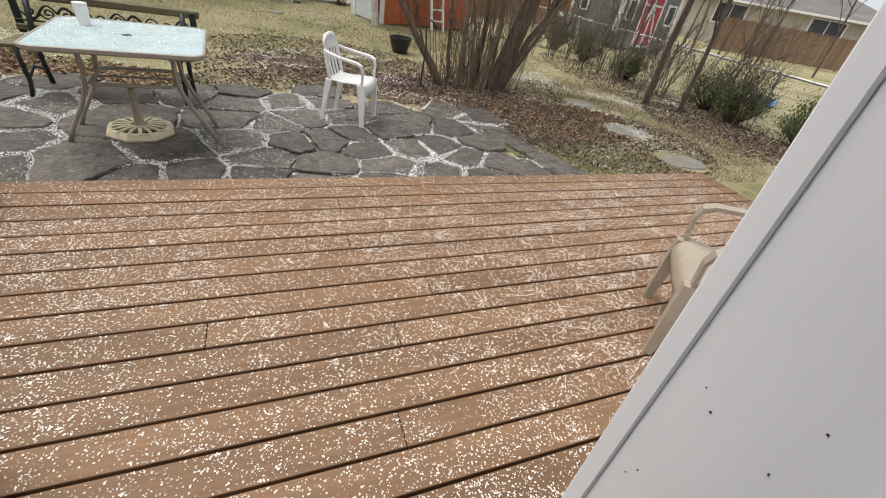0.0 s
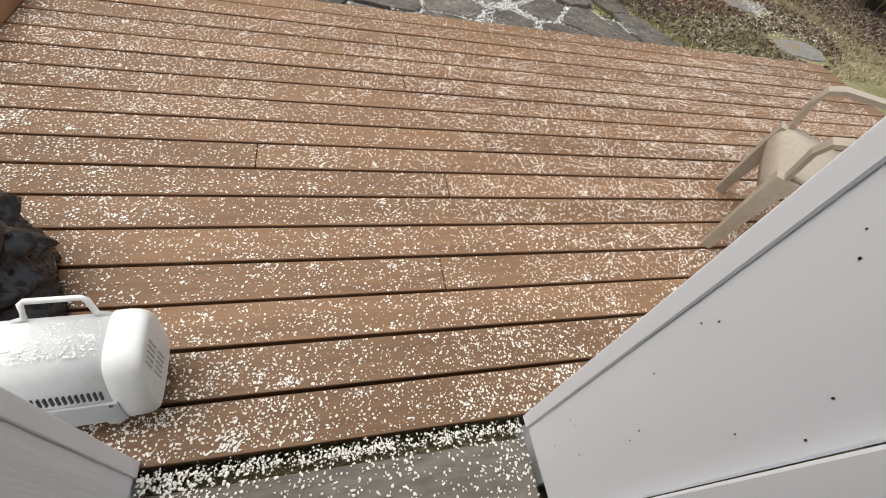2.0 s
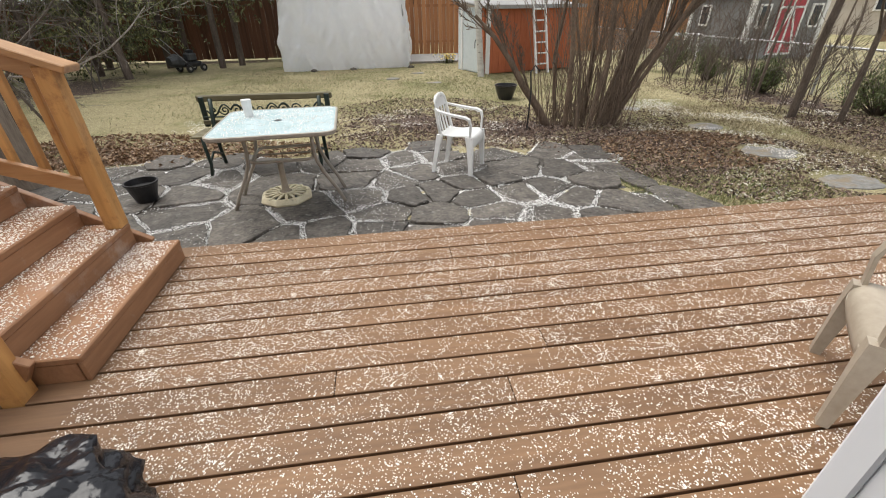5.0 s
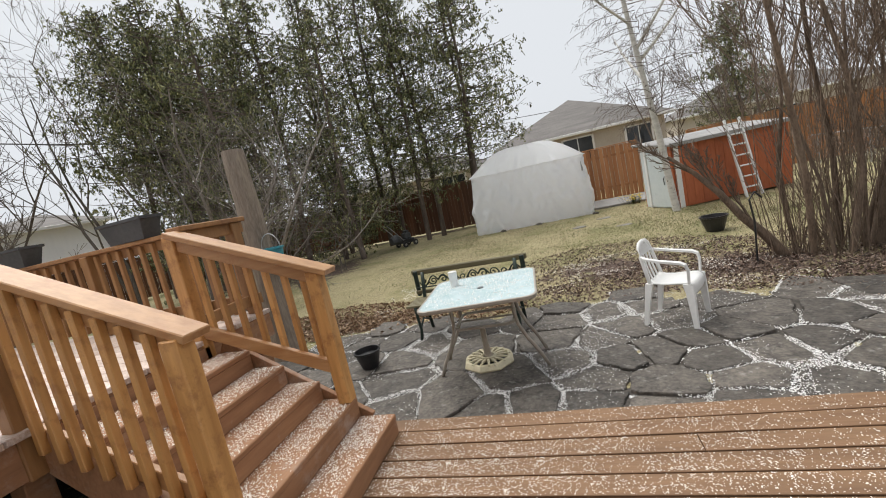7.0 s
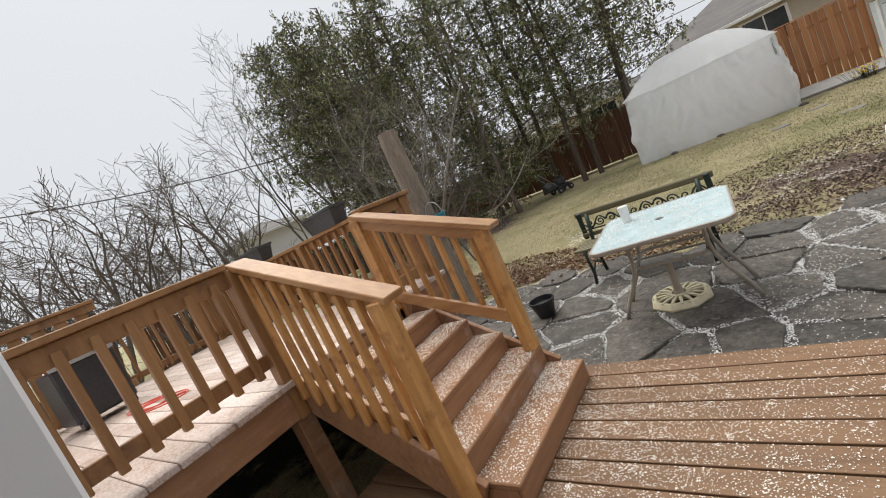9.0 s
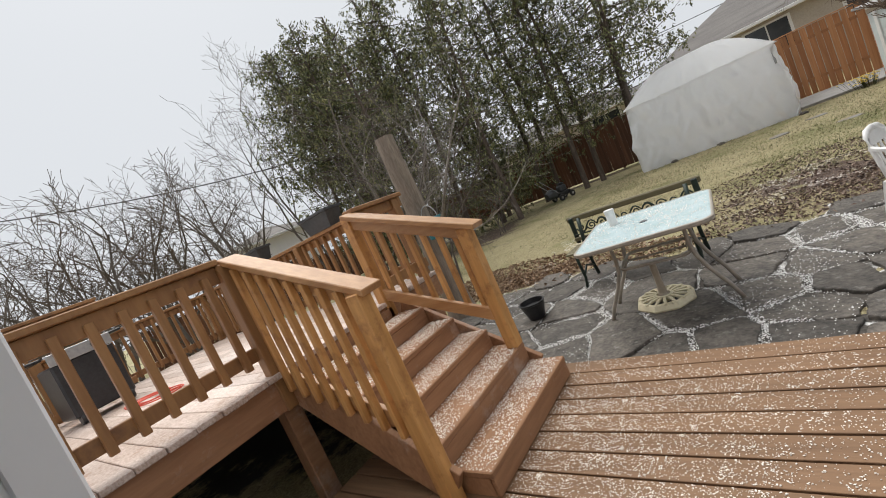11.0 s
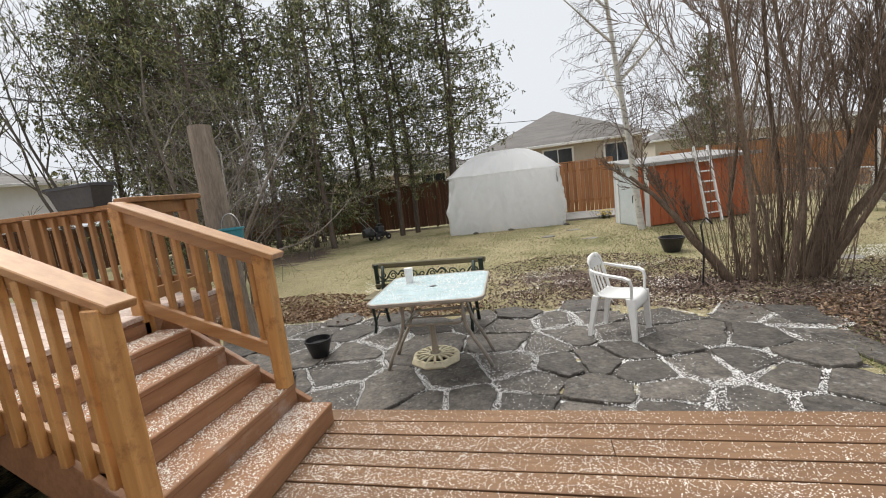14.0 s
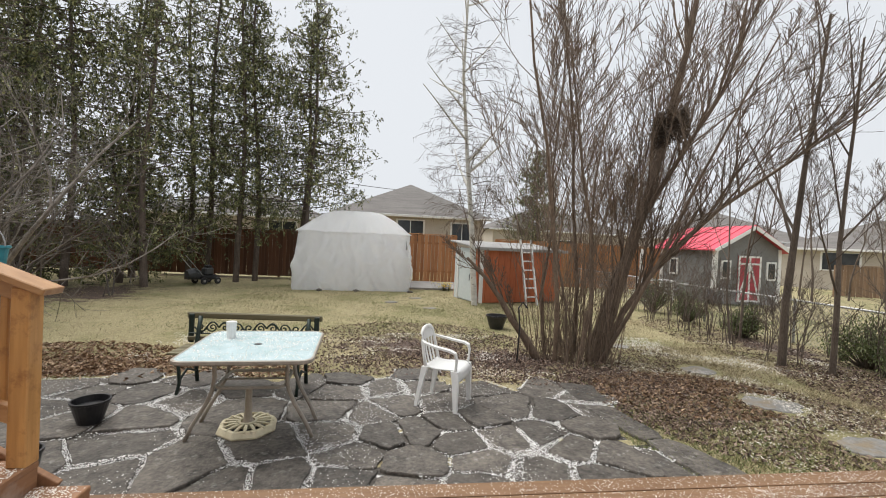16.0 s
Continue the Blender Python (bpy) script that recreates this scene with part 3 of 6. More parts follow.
# ---- heater and bag beside the door ----
M_GREYPANEL = surface("grey_panel", (0.40, 0.42, 0.43), (0.50, 0.52, 0.53), 20, 3, 0.5, 0.05)
heater = thing("portable_heater", pose(-0.535, -2.30, 0.0, 0, 0, 2), "white portable heater lying on the snowy deck", "heater")
prof = [(-0.05, 0.04), (-0.085, 0.06), (-0.070, 0.14), (-0.045, 0.195), (-0.032, 0.216), (-0.01, 0.231), (0.02, 0.237), (0.08, 0.240), (0.10, 0.232), (0.112, 0.215), (0.118, 0.19), (0.115, 0.10), (0.10, 0.05)]
for _ in range(2):  # round the corners off
    prof = [(a[0] * (1 - f) + b[0] * f, a[1] * (1 - f) + b[1] * f) for a, b in zip(prof, prof[1:] + prof[:1]) for f in (0.25, 0.75)]
M_HEATER = surface("white_enamel", (0.68, 0.69, 0.69), (0.77, 0.77, 0.76), 60, 6, 0.4, 0.08, vary=0)
soup("body", [shell([[Vector((x, y, z)) for y, z in prof] for x in (-0.30, 0.24)])], M_HEATER, heater, smooth=True)
capr = [(0.24, 1.0), (0.243, 1.035), (0.27, 1.04), (0.288, 1.025), (0.301, 0.985), (0.309, 0.92), (0.312, 0.84), (0.313, 0.70)]
for s in (1, -1):
    soup("end_cap", [shell([[Vector((s * x - (0.06 if s < 0 else 0), y * k, 0.15 + (z - 0.15) * k)) for y, z in prof] for x, k in capr])], M_HEATER, heater, smooth=True)
for z in (0.125, 0.185):
    for i in range(5):
        part("grille_slot", box(0.003, 0.005, 0.045, (0.3135, 0.035 - i * 0.012, z), 0.001), M_GREYPANEL, heater)
for i in range(28):
    part("vent_slot", box(0.0034, 0.008, 0.022, (0.226 - i * 0.0110, -0.062, 0.160), 0, Matrix.Rotation(radians(-20), 4, "X")), M_BLACK, heater)
part("base_panel", box(0.56, 0.008, 0.076, (-0.03, -0.0785, 0.100), 0.002, Matrix.Rotation(radians(-10.6), 4, "X")), M_GREYPANEL, heater)
for x in (-0.16, 0.02, 0.235):
    part("screw", box(0.008, 0.008, 0.008, (x, -0.076, 0.130), 0.002), M_BLACKGREY, heater)
for x in (-0.24, 0.2):
    part("foot", box(0.03, 0.17, 0.052, (x, 0.01, 0.026), 0.004), M_HEATER, heater)
grip = [(0.06, 0.095, 0.232), (0.083, 0.098, 0.240), (0.090, 0.110, 0.278), (0.098, 0.112, 0.285), (0.198, 0.112, 0.285), (0.206, 0.110, 0.278), (0.213, 0.098, 0.240), (0.236, 0.095, 0.232)]
soup("handle", [tube(grip, 0.0065, 8)], M_HEATER, heater, smooth=True)

def lumpy(name, rx, ry, rz, material, parent, n=22, m=12, amp=0.18, seed=3.0, at=(0, 0, 0), flat=0.0):
    """A soft creased mound."""
    rings = []
    for j in range(m + 1):
        a = -math.pi / 2 + math.pi * j / m
        ring = []
        for i in range(n):
            t = 2 * math.pi * i / n
            v = Vector((math.cos(a) * math.cos(t), math.cos(a) * math.sin(t), math.sin(a)))
            k = 1 + amp * noise.noise(v * 1.7 + Vector((seed, 0, 0))) + amp * 0.6 * noise.noise(v * 4.5 + Vector((0, seed, 0))) + amp * 0.25 * abs(noise.noise(v * 11 + Vector((0, 0, seed))))
            ring.append(Vector((v.x * rx * k + at[0], v.y * ry * k + at[1], max(v.z * rz * k, -flat) + at[2])))
        rings.append(ring)
    return soup(name, [shell(rings)], material, parent)


M_BAG = surface("glossy_black_bag", (0.006, 0.006, 0.008), (0.016, 0.016, 0.02), 12, 4, 0.18, 0.4, vary=0, lump=0.8)
bag = lumpy("rubbish_bag", 0.35, 0.30, 0.19, M_BAG, None, 72, 44, 0.30, 3.0, (-0.88, -2.02, 0.13), 0.125)
bag.data.polygons.foreach_set("use_smooth", [True] * len(bag.data.polygons))
tagged(bag, "crumpled glossy black plastic bag on the deck", "bag")


# ---- flagstone patio ----
PATIO_Z = -0.115
random.seed(11)
patio = thing("patio_pavement", pose(0, 0, 0), "irregular dark flagstone patio with hail in its joints", "patio", kind="structure")
M_JOINT = surface("hail_filled_joint", (0.022, 0.019, 0.016), (0.09, 0.078, 0.066), 40, 6, 0.8, 0.6, vary=0, stain=(0.72, 0.71, 0.70), stain_at=(0.56, 0.64), stain_size=7.0)


def inside(x, y):
    """The outline of the patio."""
    edge = 2.45 + 0.15 * math.sin(x * 2.1) - 0.05 * max(0, x) ** 1.5
    right = 2.55 - 0.04 * max(0, 1.6 - y) + 0.15 * math.sin(y * 5)
    return -3.7 < x < right and -0.1 < y < edge


# the middles of the large slabs
SLABS = ((-1.64, 0.79), (-1.48, 0.34), (-2.5, 1.54), (-1.72, 1.30), (-1.47, 1.66), (-0.98, 0.46), (-0.63, 0.24), (-0.33, 0.30), (-0.48, 0.76), (-0.95, 1.40), (0.09, 0.26), (0.15, 0.60),
         (-0.05, 0.94), (-0.1, 1.45), (0.25, 1.36), (0.39, 0.92), (0.52, 1.56), (0.69, 0.98), (0.60, 0.48), (0.51, 0.14), (0.95, 1.62), (1.01, 0.78), (0.98, 1.15), (1.4, 0.84), (1.13, 0.44),
         (1.08, 0.15), (1.61, 1.52), (1.50, 0.28), (1.78, 0.90), (2.09, 1.35), (2.22, 1.02), (1.95, 0.68), (2.22, 0.50), (0.38, 2.05), (0.80, 2.10), (-0.07, 1.96), (2.0, 0.15), (1.27, 1.25),
         (-1.97, 1.90), (-1.05, 2.05))
seeds = list(SLABS)
for _ in range(12000):
    p = (random.uniform(-4.3, 3.5), random.uniform(-0.35, 3.1))
    if -1.95 < p[0] < 2.35 and -0.1 < p[1] < 2.0:
        continue
    gap = 0.40 + 0.20 * noise.noise(Vector((p[0] * 1.9, p[1] * 1.9, 2)))
    if all(((p[0] - q[0]) * 0.80) ** 2 + ((p[1] - q[1]) * 1.15) ** 2 > gap ** 2 for q in seeds):
        seeds.append(p)


def clip(poly, nx, ny, d):
    """The part of a polygon with nx * x + ny * y < d."""
    out = []
    for i, p in enumerate(poly):
        q = poly[(i + 1) % len(poly)]
        a, b = nx * p[0] + ny * p[1] - d, nx * q[0] + ny * q[1] - d
        if a <= 0:
            out.append(p)
        if a * b < 0:
            t = a / (a - b)
            out.append((p[0] + (q[0] - p[0]) * t, p[1] + (q[1] - p[1]) * t))
    return out


def ragged(poly, cut, rough, seed):
    """A stone's outline: corners cut, edges broken up."""
    pts = []
    n = len(poly)
    for i in range(n):
        p, q, r = Vector(poly[i - 1]), Vector(poly[i]), Vector(poly[(i + 1) % n])
        a, b = q.lerp(p, min(0.3, cut / max((p - q).length, 1e-3))), q.lerp(r, min(0.3, cut / max((r - q).length, 1e-3)))
        pts += [a, b]
        m = max(1, int((r - q).length / 0.055))
        e = r.lerp(q, min(0.3, cut / max((r - q).length, 1e-3)))
        for k in range(1, m):
            s = b.lerp(e, k / m)
            pts.append(s)
    c = sum(pts, Vector((0, 0))) / len(pts)
    return [c + (p - c) * (1 + rough * noise.noise(Vector((p.x * 7, p.y * 7, seed))) + 0.45 * rough * noise.noise(Vector((p.x * 24, p.y * 24, seed)))) for p in pts], c


def stone(name, pts, c, z0, z1, parent, material):
    rings = []
    for k, z in ((1.0, z0), (1.0, z1 - 0.012), (0.985, z1 - 0.003), (0.95, z1)):
        rings.append([Vector((c.x + (p.x - c.x) * k - c.x, c.y + (p.y - c.y) * k - c.y, z + (0.006 * noise.noise(Vector((p.x * 6, p.y * 6, 4))) if z > z1 - 0.02 else 0))) for p in pts])
    vs, fs = shell(rings)
    ob = soup(name, [(vs, fs)], material, parent)
    ob.location = (c.x, c.y, 0)
    return ob


for i, s in enumerate(seeds):
    if not inside(*s):
        continue
    poly = [(-5, -0.6), (4, -0.6), (4, 3.6), (-5, 3.6)]
    wide = 0.012 + 0.032 * max(0, noise.noise(Vector((s[0] * 0.8, s[1] * 1.1, 9))))
    for q in seeds:
        if q is not s and (q[0] - s[0]) ** 2 + (q[1] - s[1]) ** 2 < 4:
            nx, ny = q[0] - s[0], q[1] - s[1]
            L = math.hypot(nx, ny)
            nx, ny = nx / L, ny / L
            poly = clip(poly, nx, ny, nx * (s[0] + q[0]) / 2 + ny * (s[1] + q[1]) / 2 - wide * random.uniform(0.3, 1.7) - 0.004)
    poly = clip(poly, 0, -1, 0.01)
    if len(poly) < 3:
        continue
    pts, c = ragged(poly, 0.028, 0.13, i)
    stone("flagstone", pts, c, PATIO_Z - 0.05, PATIO_Z + random.uniform(-0.010, 0.014), patio, M_STONE)
for i, poly in enumerate((((2.42, 1.55), (2.72, 1.50), (2.86, 0.82), (2.58, 0.78)), ((2.60, 0.72), (2.90, 0.76), (3.12, 0.10), (2.74, 0.06)), ((2.46, 2.20), (2.84, 2.14), (2.78, 1.62), (2.46, 1.62)), ((2.40, 0.55), (2.56, 0.62), (2.68, 0.08), (2.44, 0.04)))):
    pts, c = ragged(poly, 0.05, 0.16, 80 + i)
    stone("flagstone", pts, c, PATIO_Z - 0.06, PATIO_Z + 0.004, patio, M_STONE)
bm = bmesh.new()
grid = {}
for i in range(-40, 36):
    for j in range(-1, 30):
        x, y = i * 0.1, j * 0.1
        near = min(seeds, key=lambda s: (s[0] - x - 0.05) ** 2 + (s[1] - y - 0.05) ** 2)
        if (inside(*near) and y > -0.15) or (2.1 < x < 2.75 and -0.15 < y < 0.65):
            vs = []
            for a, b in ((i, j), (i + 1, j), (i + 1, j + 1), (i, j + 1)):
                if (a, b) not in grid:
                    grid[a, b] = bm.verts.new((a * 0.1, b * 0.1, PATIO_Z - 0.022 + 0.008 * noise.noise(Vector((a * 0.5, b * 0.5, 1)))))
                vs.append(grid[a, b])
            bm.faces.new(vs)
part("joint_bed", bm, M_JOINT, patio)

# stepping stones
M_STEPSTONE = surface("pale_grey_stepping_stone", (0.12, 0.115, 0.105), (0.26, 0.25, 0.235), 22, 5, 0.55, 0.6, vary=0.15, stain=(0.20, 0.155, 0.10), stain_at=(0.50, 0.62), stain_size=4)
STEP_STONES = ((4.87, 2.85, 0.32), (4.72, 1.55, 0.38), (4.69, 0.57, 0.36), (4.4, 4.3, 0.27), (0.5, 9.2, 0.25), (1.3, 10.2, 0.25), (1.5, 8.2, 0.22))
for i, (x, y, r) in enumerate(STEP_STONES):
    poly = [(x + r * random.uniform(0.7, 1.1) * math.cos(a), y + 0.72 * r * random.uniform(0.7, 1.1) * math.sin(a)) for a in [k * math.pi / 3.5 for k in range(7)]]
    pts, c = ragged(poly, 0.04, 0.22, 50 + i)
    g = ground_height(x, y)
    tagged(stone("stepping_stone", pts, c, g - 0.04, g + 0.014, None, M_STEPSTONE), "flat grey stepping stone sunk in the lawn", "stone", group="stepping stones")

# ---- patio table ----
T = pose(-0.675, 1.035, PATIO_Z + 0.0, 0, 0, 3.5)
table = thing("patio_table", T, "square glass patio table with a taupe frame, covered in hail", "table")


def rounded(w, d, r, z, n=5):
    out = []
    for cx, cy, a0 in ((w - r, d - r, 0), (-w + r, d - r, 90), (-w + r, -d + r, 180), (w - r, -d + r, 270)):
        for k in range(n + 1):
            a = radians(a0 + 90 * k / n)
            out.append(Vector((cx + r * math.cos(a), cy + r * math.sin(a), z)))
    return out


M_ICEGLASS = surface("hail_covered_glass", (0.34, 0.46, 0.49), (0.56, 0.66, 0.69), 90, 9, 0.25, 0.25, vary=0, stain=(0.36, 0.50, 0.50), stain_at=(0.56, 0.688), stain_size=7)
soup("glass_top", [shell([rounded(0.472, 0.487, 0.09, 0.700), rounded(0.472, 0.487, 0.09, 0.714)])], M_ICEGLASS, table, "frosted glass top")
soup("rim", [shell([rounded(0.48, 0.495, 0.10, 0.683), rounded(0.487, 0.502, 0.10, 0.693), rounded(0.487, 0.502, 0.10, 0.713), rounded(0.480, 0.495, 0.10, 0.718), rounded(0.470, 0.485, 0.09, 0.717), rounded(0.470, 0.485, 0.09, 0.688), rounded(0.48, 0.495, 0.10, 0.683)], cap=False)], M_TAUPE, table)
for sx in (-1, 1):
    for sy in (-1, 1):
        pts = [(sx * 0.27, sy * 0.20, 0.693), (sx * 0.265, sy * 0.19, 0.50), (sx * 0.28, sy * 0.185, 0.40), (sx * 0.33, sy * 0.18, 0.28), (sx * 0.42, sy * 0.17, 0.12), (sx * 0.47, sy * 0.165, 0.0)]
        soup("leg", [tube(pts, 0.016, 8)], M_TAUPE, table, smooth=True)
soup("stretcher_ring", [tube([v for v in rounded(0.25, 0.22, 0.06, 0.43)] + [rounded(0.25, 0.22, 0.06, 0.43)[0]], 0.013, 8)], M_TAUPE, table, smooth=True)
soup("cross_bar", [tube([(-0.25, 0, 0.43), (0.25, 0, 0.43)], 0.009, 6)], M_TAUPE, table)
kv = revolve([(0.0, 0.712), (0.03, 0.712), (0.03, 0.718), (0.0, 0.720)], 12)
soup("hole_ring", [kv], M_BLACKGREY, table)

cup = thing("paper_cup", T @ pose(-0.27, 0.22, 0.712), "white paper cup standing on the table", "cup")
soup("body", [revolve([(0.0, 0.0), (0.036, 0.0), (0.042, 0.13), (0.038, 0.13), (0.033, 0.01), (0.0, 0.01)], 16)], M_PLASTIC, cup, smooth=False)
soup("lid", [revolve([(0.0, 0.131), (0.044, 0.131), (0.042, 0.145), (0.0, 0.146)], 16)], M_PLASTIC, cup)

# hail lying on the glass
random.seed(5)
OCT = ((1, 0, 0), (-1, 0, 0), (0, 1, 0), (0, -1, 0), (0, 0, 1), (0, 0, -1))
OCTF = ((0, 2, 4), (2, 1, 4), (1, 3, 4), (3, 0, 4), (2, 0, 5), (1, 2, 5), (3, 1, 5), (0, 3, 5))


def pellets(name, spots, material, label, parent=None, stuff=True):
    """Hailstones at (x, y, z, size) as one mesh."""
    a = np.array(spots)
    rng = np.random.default_rng(len(a))
    n = len(a)
    o = np.array(OCT, float)
    v = o[None] * rng.uniform(0.6, 1.3, (n, 6, 1)) * a[:, None, 3:4]
    v[:, :, 0] *= rng.uniform(0.8, 1.6, (n, 1))
    v[:, :, 2] *= 0.7
    t = rng.uniform(0, math.pi, n)
    c, s = np.cos(t)[:, None], np.sin(t)[:, None]
    x, y = v[:, :, 0] * c - v[:, :, 1] * s, v[:, :, 0] * s + v[:, :, 1] * c
    v[:, :, 0], v[:, :, 1] = x, y
    v += a[:, None, :3]
    v[:, :, 2] += a[:, None, 3] * 0.5
    f = np.array(OCTF)[None] + (np.arange(n) * 6)[:, None, None]
    me = bpy.data.meshes.new(name)
    me.from_pydata(v.reshape(-1, 3).tolist(), [], f.reshape(-1, 3).tolist())
    me.materials.append(material)
    ob = new(name, me)
    ob.parent = parent
    return tagged(ob, label, "hail", kind="stuff")


spots = []
while len(spots) < 1500:
    p = Vector((random.uniform(-0.45, 0.45), random.uniform(-0.46, 0.46), 0.714))
    if noise.noise(p * 6) > random.uniform(-0.6, 0.35):
        q = T @ p
        spots.append((q.x, q.y, q.z, random.uniform(0.002, 0.005)))
pellets("table_hail", spots, M_HAIL, "white hailstones scattered over the glass table top")

# ---- parasol base ----
base = thing("parasol_base", pose(-0.74, 1.06, PATIO_Z, 0, 0, 10), "cream cast parasol base with a pierced octagonal plate", "parasol base")
def octo(r, z):
    return [Vector((r * math.cos(radians(22.5 + 45 * k)), r * math.sin(radians(22.5 + 45 * k)), z)) for k in range(8)]
soup("rim", [shell([octo(0.235, 0.005), octo(0.24, 0.02), octo(0.225, 0.045), octo(0.215, 0.058), octo(0.195, 0.062), octo(0.185, 0.05), octo(0.185, 0.03)], cap=False)], M_CREAM, base)
soup("inner_ring", [revolve([(0.055, 0.03), (0.055, 0.075), (0.075, 0.072), (0.08, 0.03)], 20)], M_CREAM, base)
for k in range(16):
    a = radians(22.5 * k)
    r = 0.205 if k % 2 == 0 else 0.19
    soup("spoke", [slab([((0.06 * math.cos(a - 0.12), 0.06 * math.sin(a - 0.12), 0.058), (0.06 * math.cos(a + 0.12), 0.06 * math.sin(a + 0.12), 0.058)), ((0.12 * math.cos(a - 0.10), 0.12 * math.sin(a - 0.10), 0.064), (0.12 * math.cos(a + 0.10), 0.12 * math.sin(a + 0.10), 0.064)),
                          ((r * math.cos(a - 0.045), r * math.sin(a - 0.045), 0.056), (r * math.cos(a + 0.045), r * math.sin(a + 0.045), 0.056))], 0.014)], M_CREAM, base)
soup("under_plate", [shell([octo(0.20, 0.004), octo(0.20, 0.02)])], M_BLACK, base)
soup("socket", [revolve([(0.0, 0.05), (0.05, 0.055), (0.034, 0.09), (0.028, 0.16), (0.026, 0.34), (0.020, 0.34), (0.020, 0.30), (0.0, 0.30)], 14)], M_TAUPEP, base, smooth=False)

plastic_chair("armchair", pose(0.985, 1.60, PATIO_Z, 0, 0, 61) @ Matrix.Diagonal((0.90, 0.93, 0.98, 1)), M_PLASTIC, "white plastic stacking armchair on the flagstones")

# ---- garden bench ----
bench = thing("garden_bench", pose(-1.07, 2.0, PATIO_Z - 0.01, 0, 0, -3) @ Matrix.Diagonal((1.10, 0.85, 0.95, 1)), "green cast-iron garden bench with scrolled back and olive slats", "bench")
W = 0.625
for s in (-1, 1):
    x = s * W * 0.84
    soup("end_frame", [tube([(x, 0.27, 0.0), (x, 0.22, 0.2), (x, 0.20, 0.42), (x, 0.26, 0.60), (x, 0.30, 0.75)], [0.02, 0.018, 0.02, 0.02, 0.022], 8),
                       tube([(x, -0.22, 0.0), (x, -0.16, 0.12), (x, -0.19, 0.28), (x, -0.20, 0.42)], 0.017, 8),
                       tube([(x, -0.20, 0.40), (x, 0.20, 0.40)], 0.016, 8), tube([(x, -0.17, 0.14), (x, 0.0, 0.22), (x, 0.23, 0.14)], 0.012, 8)], M_IRON, bench, smooth=True)
    part("end_panel", box(0.05, 0.03, 0.33, (s * (W - 0.02), 0.285, 0.61), 0.008), M_IRON, bench)
part("back_slat", box(2 * W + 0.06, 0.035, 0.07, (0, 0.31, 0.755), 0.012), M_SLAT, bench)
part("back_slat", box(2 * W, 0.03, 0.05, (0, 0.25, 0.50), 0.008), M_SLAT, bench)
for i in range(7):
    part("seat_slat", box(2 * W, 0.05, 0.025, (0, -0.19 + i * 0.064, 0.43), 0.006), M_SLAT, bench)
scrolls = []
for k in range(5):
    cx = -0.46 + 0.23 * k
    f = 1 if k % 2 else -1
    for g in (-1, 1):
        pts = []
        for i in range(22):
            a = i * 0.42
            r = 0.062 * math.exp(-i * 0.075)
            pts.append((cx + g * 0.055 + g * f * r * math.cos(a) * 0.9, 0.285 - 0.0, 0.625 + f * r * math.sin(a)))
        scrolls.append(tube(pts, 0.008, 6))
    pts = [(cx - 0.115 + 0.23 * i / 10, 0.285, 0.625 + 0.062 * math.sin(math.pi * 2 * i / 10) * f) for i in range(11)]
    scrolls.append(tube(pts, 0.009, 6))
soup("scroll_work", scrolls, M_IRON, bench, smooth=True)
soup("back_bar", [tube([(-W, 0.27, 0.555), (W, 0.27, 0.555)], 0.01, 6)], M_IRON, bench)

# ---- pots ----
def bowl_pot(name, m, r, h, label, category="plant pot", soil=True):
    p = thing(name, m, label, category, group="black pots")
    soup("bowl", [revolve([(0.0, 0.0), (r * 0.62, 0.0), (r * 0.85, h * 0.55), (r * 0.97, h * 0.9), (r * 1.04, h * 0.92), (r * 1.04, h), (r * 0.93, h), (r * 0.86, h * 0.72), (0.0, h * 0.68)], 26)], M_BLACK, p, smooth=False)
    if soil:
        soup("soil", [revolve([(0.0, h * 0.70), (r * 0.5, h * 0.73), (r * 0.84, h * 0.70), (0.0, h * 0.69)], 16)], M_BLACK, p)
    return p


bowl_pot("plant_pot", pose(-2.03, 1.22, PATIO_Z), 0.135, 0.19, "black plastic pot on the flagstones beside the stairs")
bowl_pot("plant_pot", pose(-1.84, 0.30, PATIO_Z), 0.11, 0.22, "small black pot behind the stair post")
bowl_pot("planter", pose(2.63, 5.7, ground_height(2.6, 5.7)), 0.215, 0.27, "round black planter on the grass")

# ---- hail on the decks and stairs ----
random.seed(21)
spots = []
clumps = [(random.uniform(-1.1, 3.2), random.uniform(-2.45, -0.05), random.uniform(0.008, 0.030)) for _ in range(500)]
while len(spots) < 72000:
    if random.random() < 0.12:
        cx, cy, cr = random.choice(clumps)
        x, y = random.gauss(cx, cr), random.gauss(cy, cr)
        if not (-1.15 < x < 4.12 and -2.47 < y < -0.01):
            continue
    else:
        x, y = random.uniform(-1.15, 4.12), random.uniform(-2.47, -0.01)
    f = (-y % PITCH) / PITCH
    d = 0.42 + 0.22 * noise.noise(Vector((x * 1.1, y * 1.7, 0))) + 0.42 * noise.noise(Vector((x * 4.5, y * 4.5, 3)))
    d += 0.30 * max(0, (-0.2 - x)) + 0.25 * max(0, -y - 1.7) + 0.25 * max(0, x - 1.6) * max(0, -y - 1.5) + 0.8 * max(0, 1 - math.hypot(x - 0.74, y + 2.36) / 0.28) + 1.6 * max(0, 1 - math.hypot(x + 0.22, y + 2.40) / 0.36)
    d *= 0.45 + 0.55 * min(1, max(0, -y - 0.10) / 0.45)
    if 0.07 < f < 0.93 and random.random() < d:
        spots.append((x, y, 0.0, random.choice((0.0016, 0.0022, 0.0028, 0.0038))))
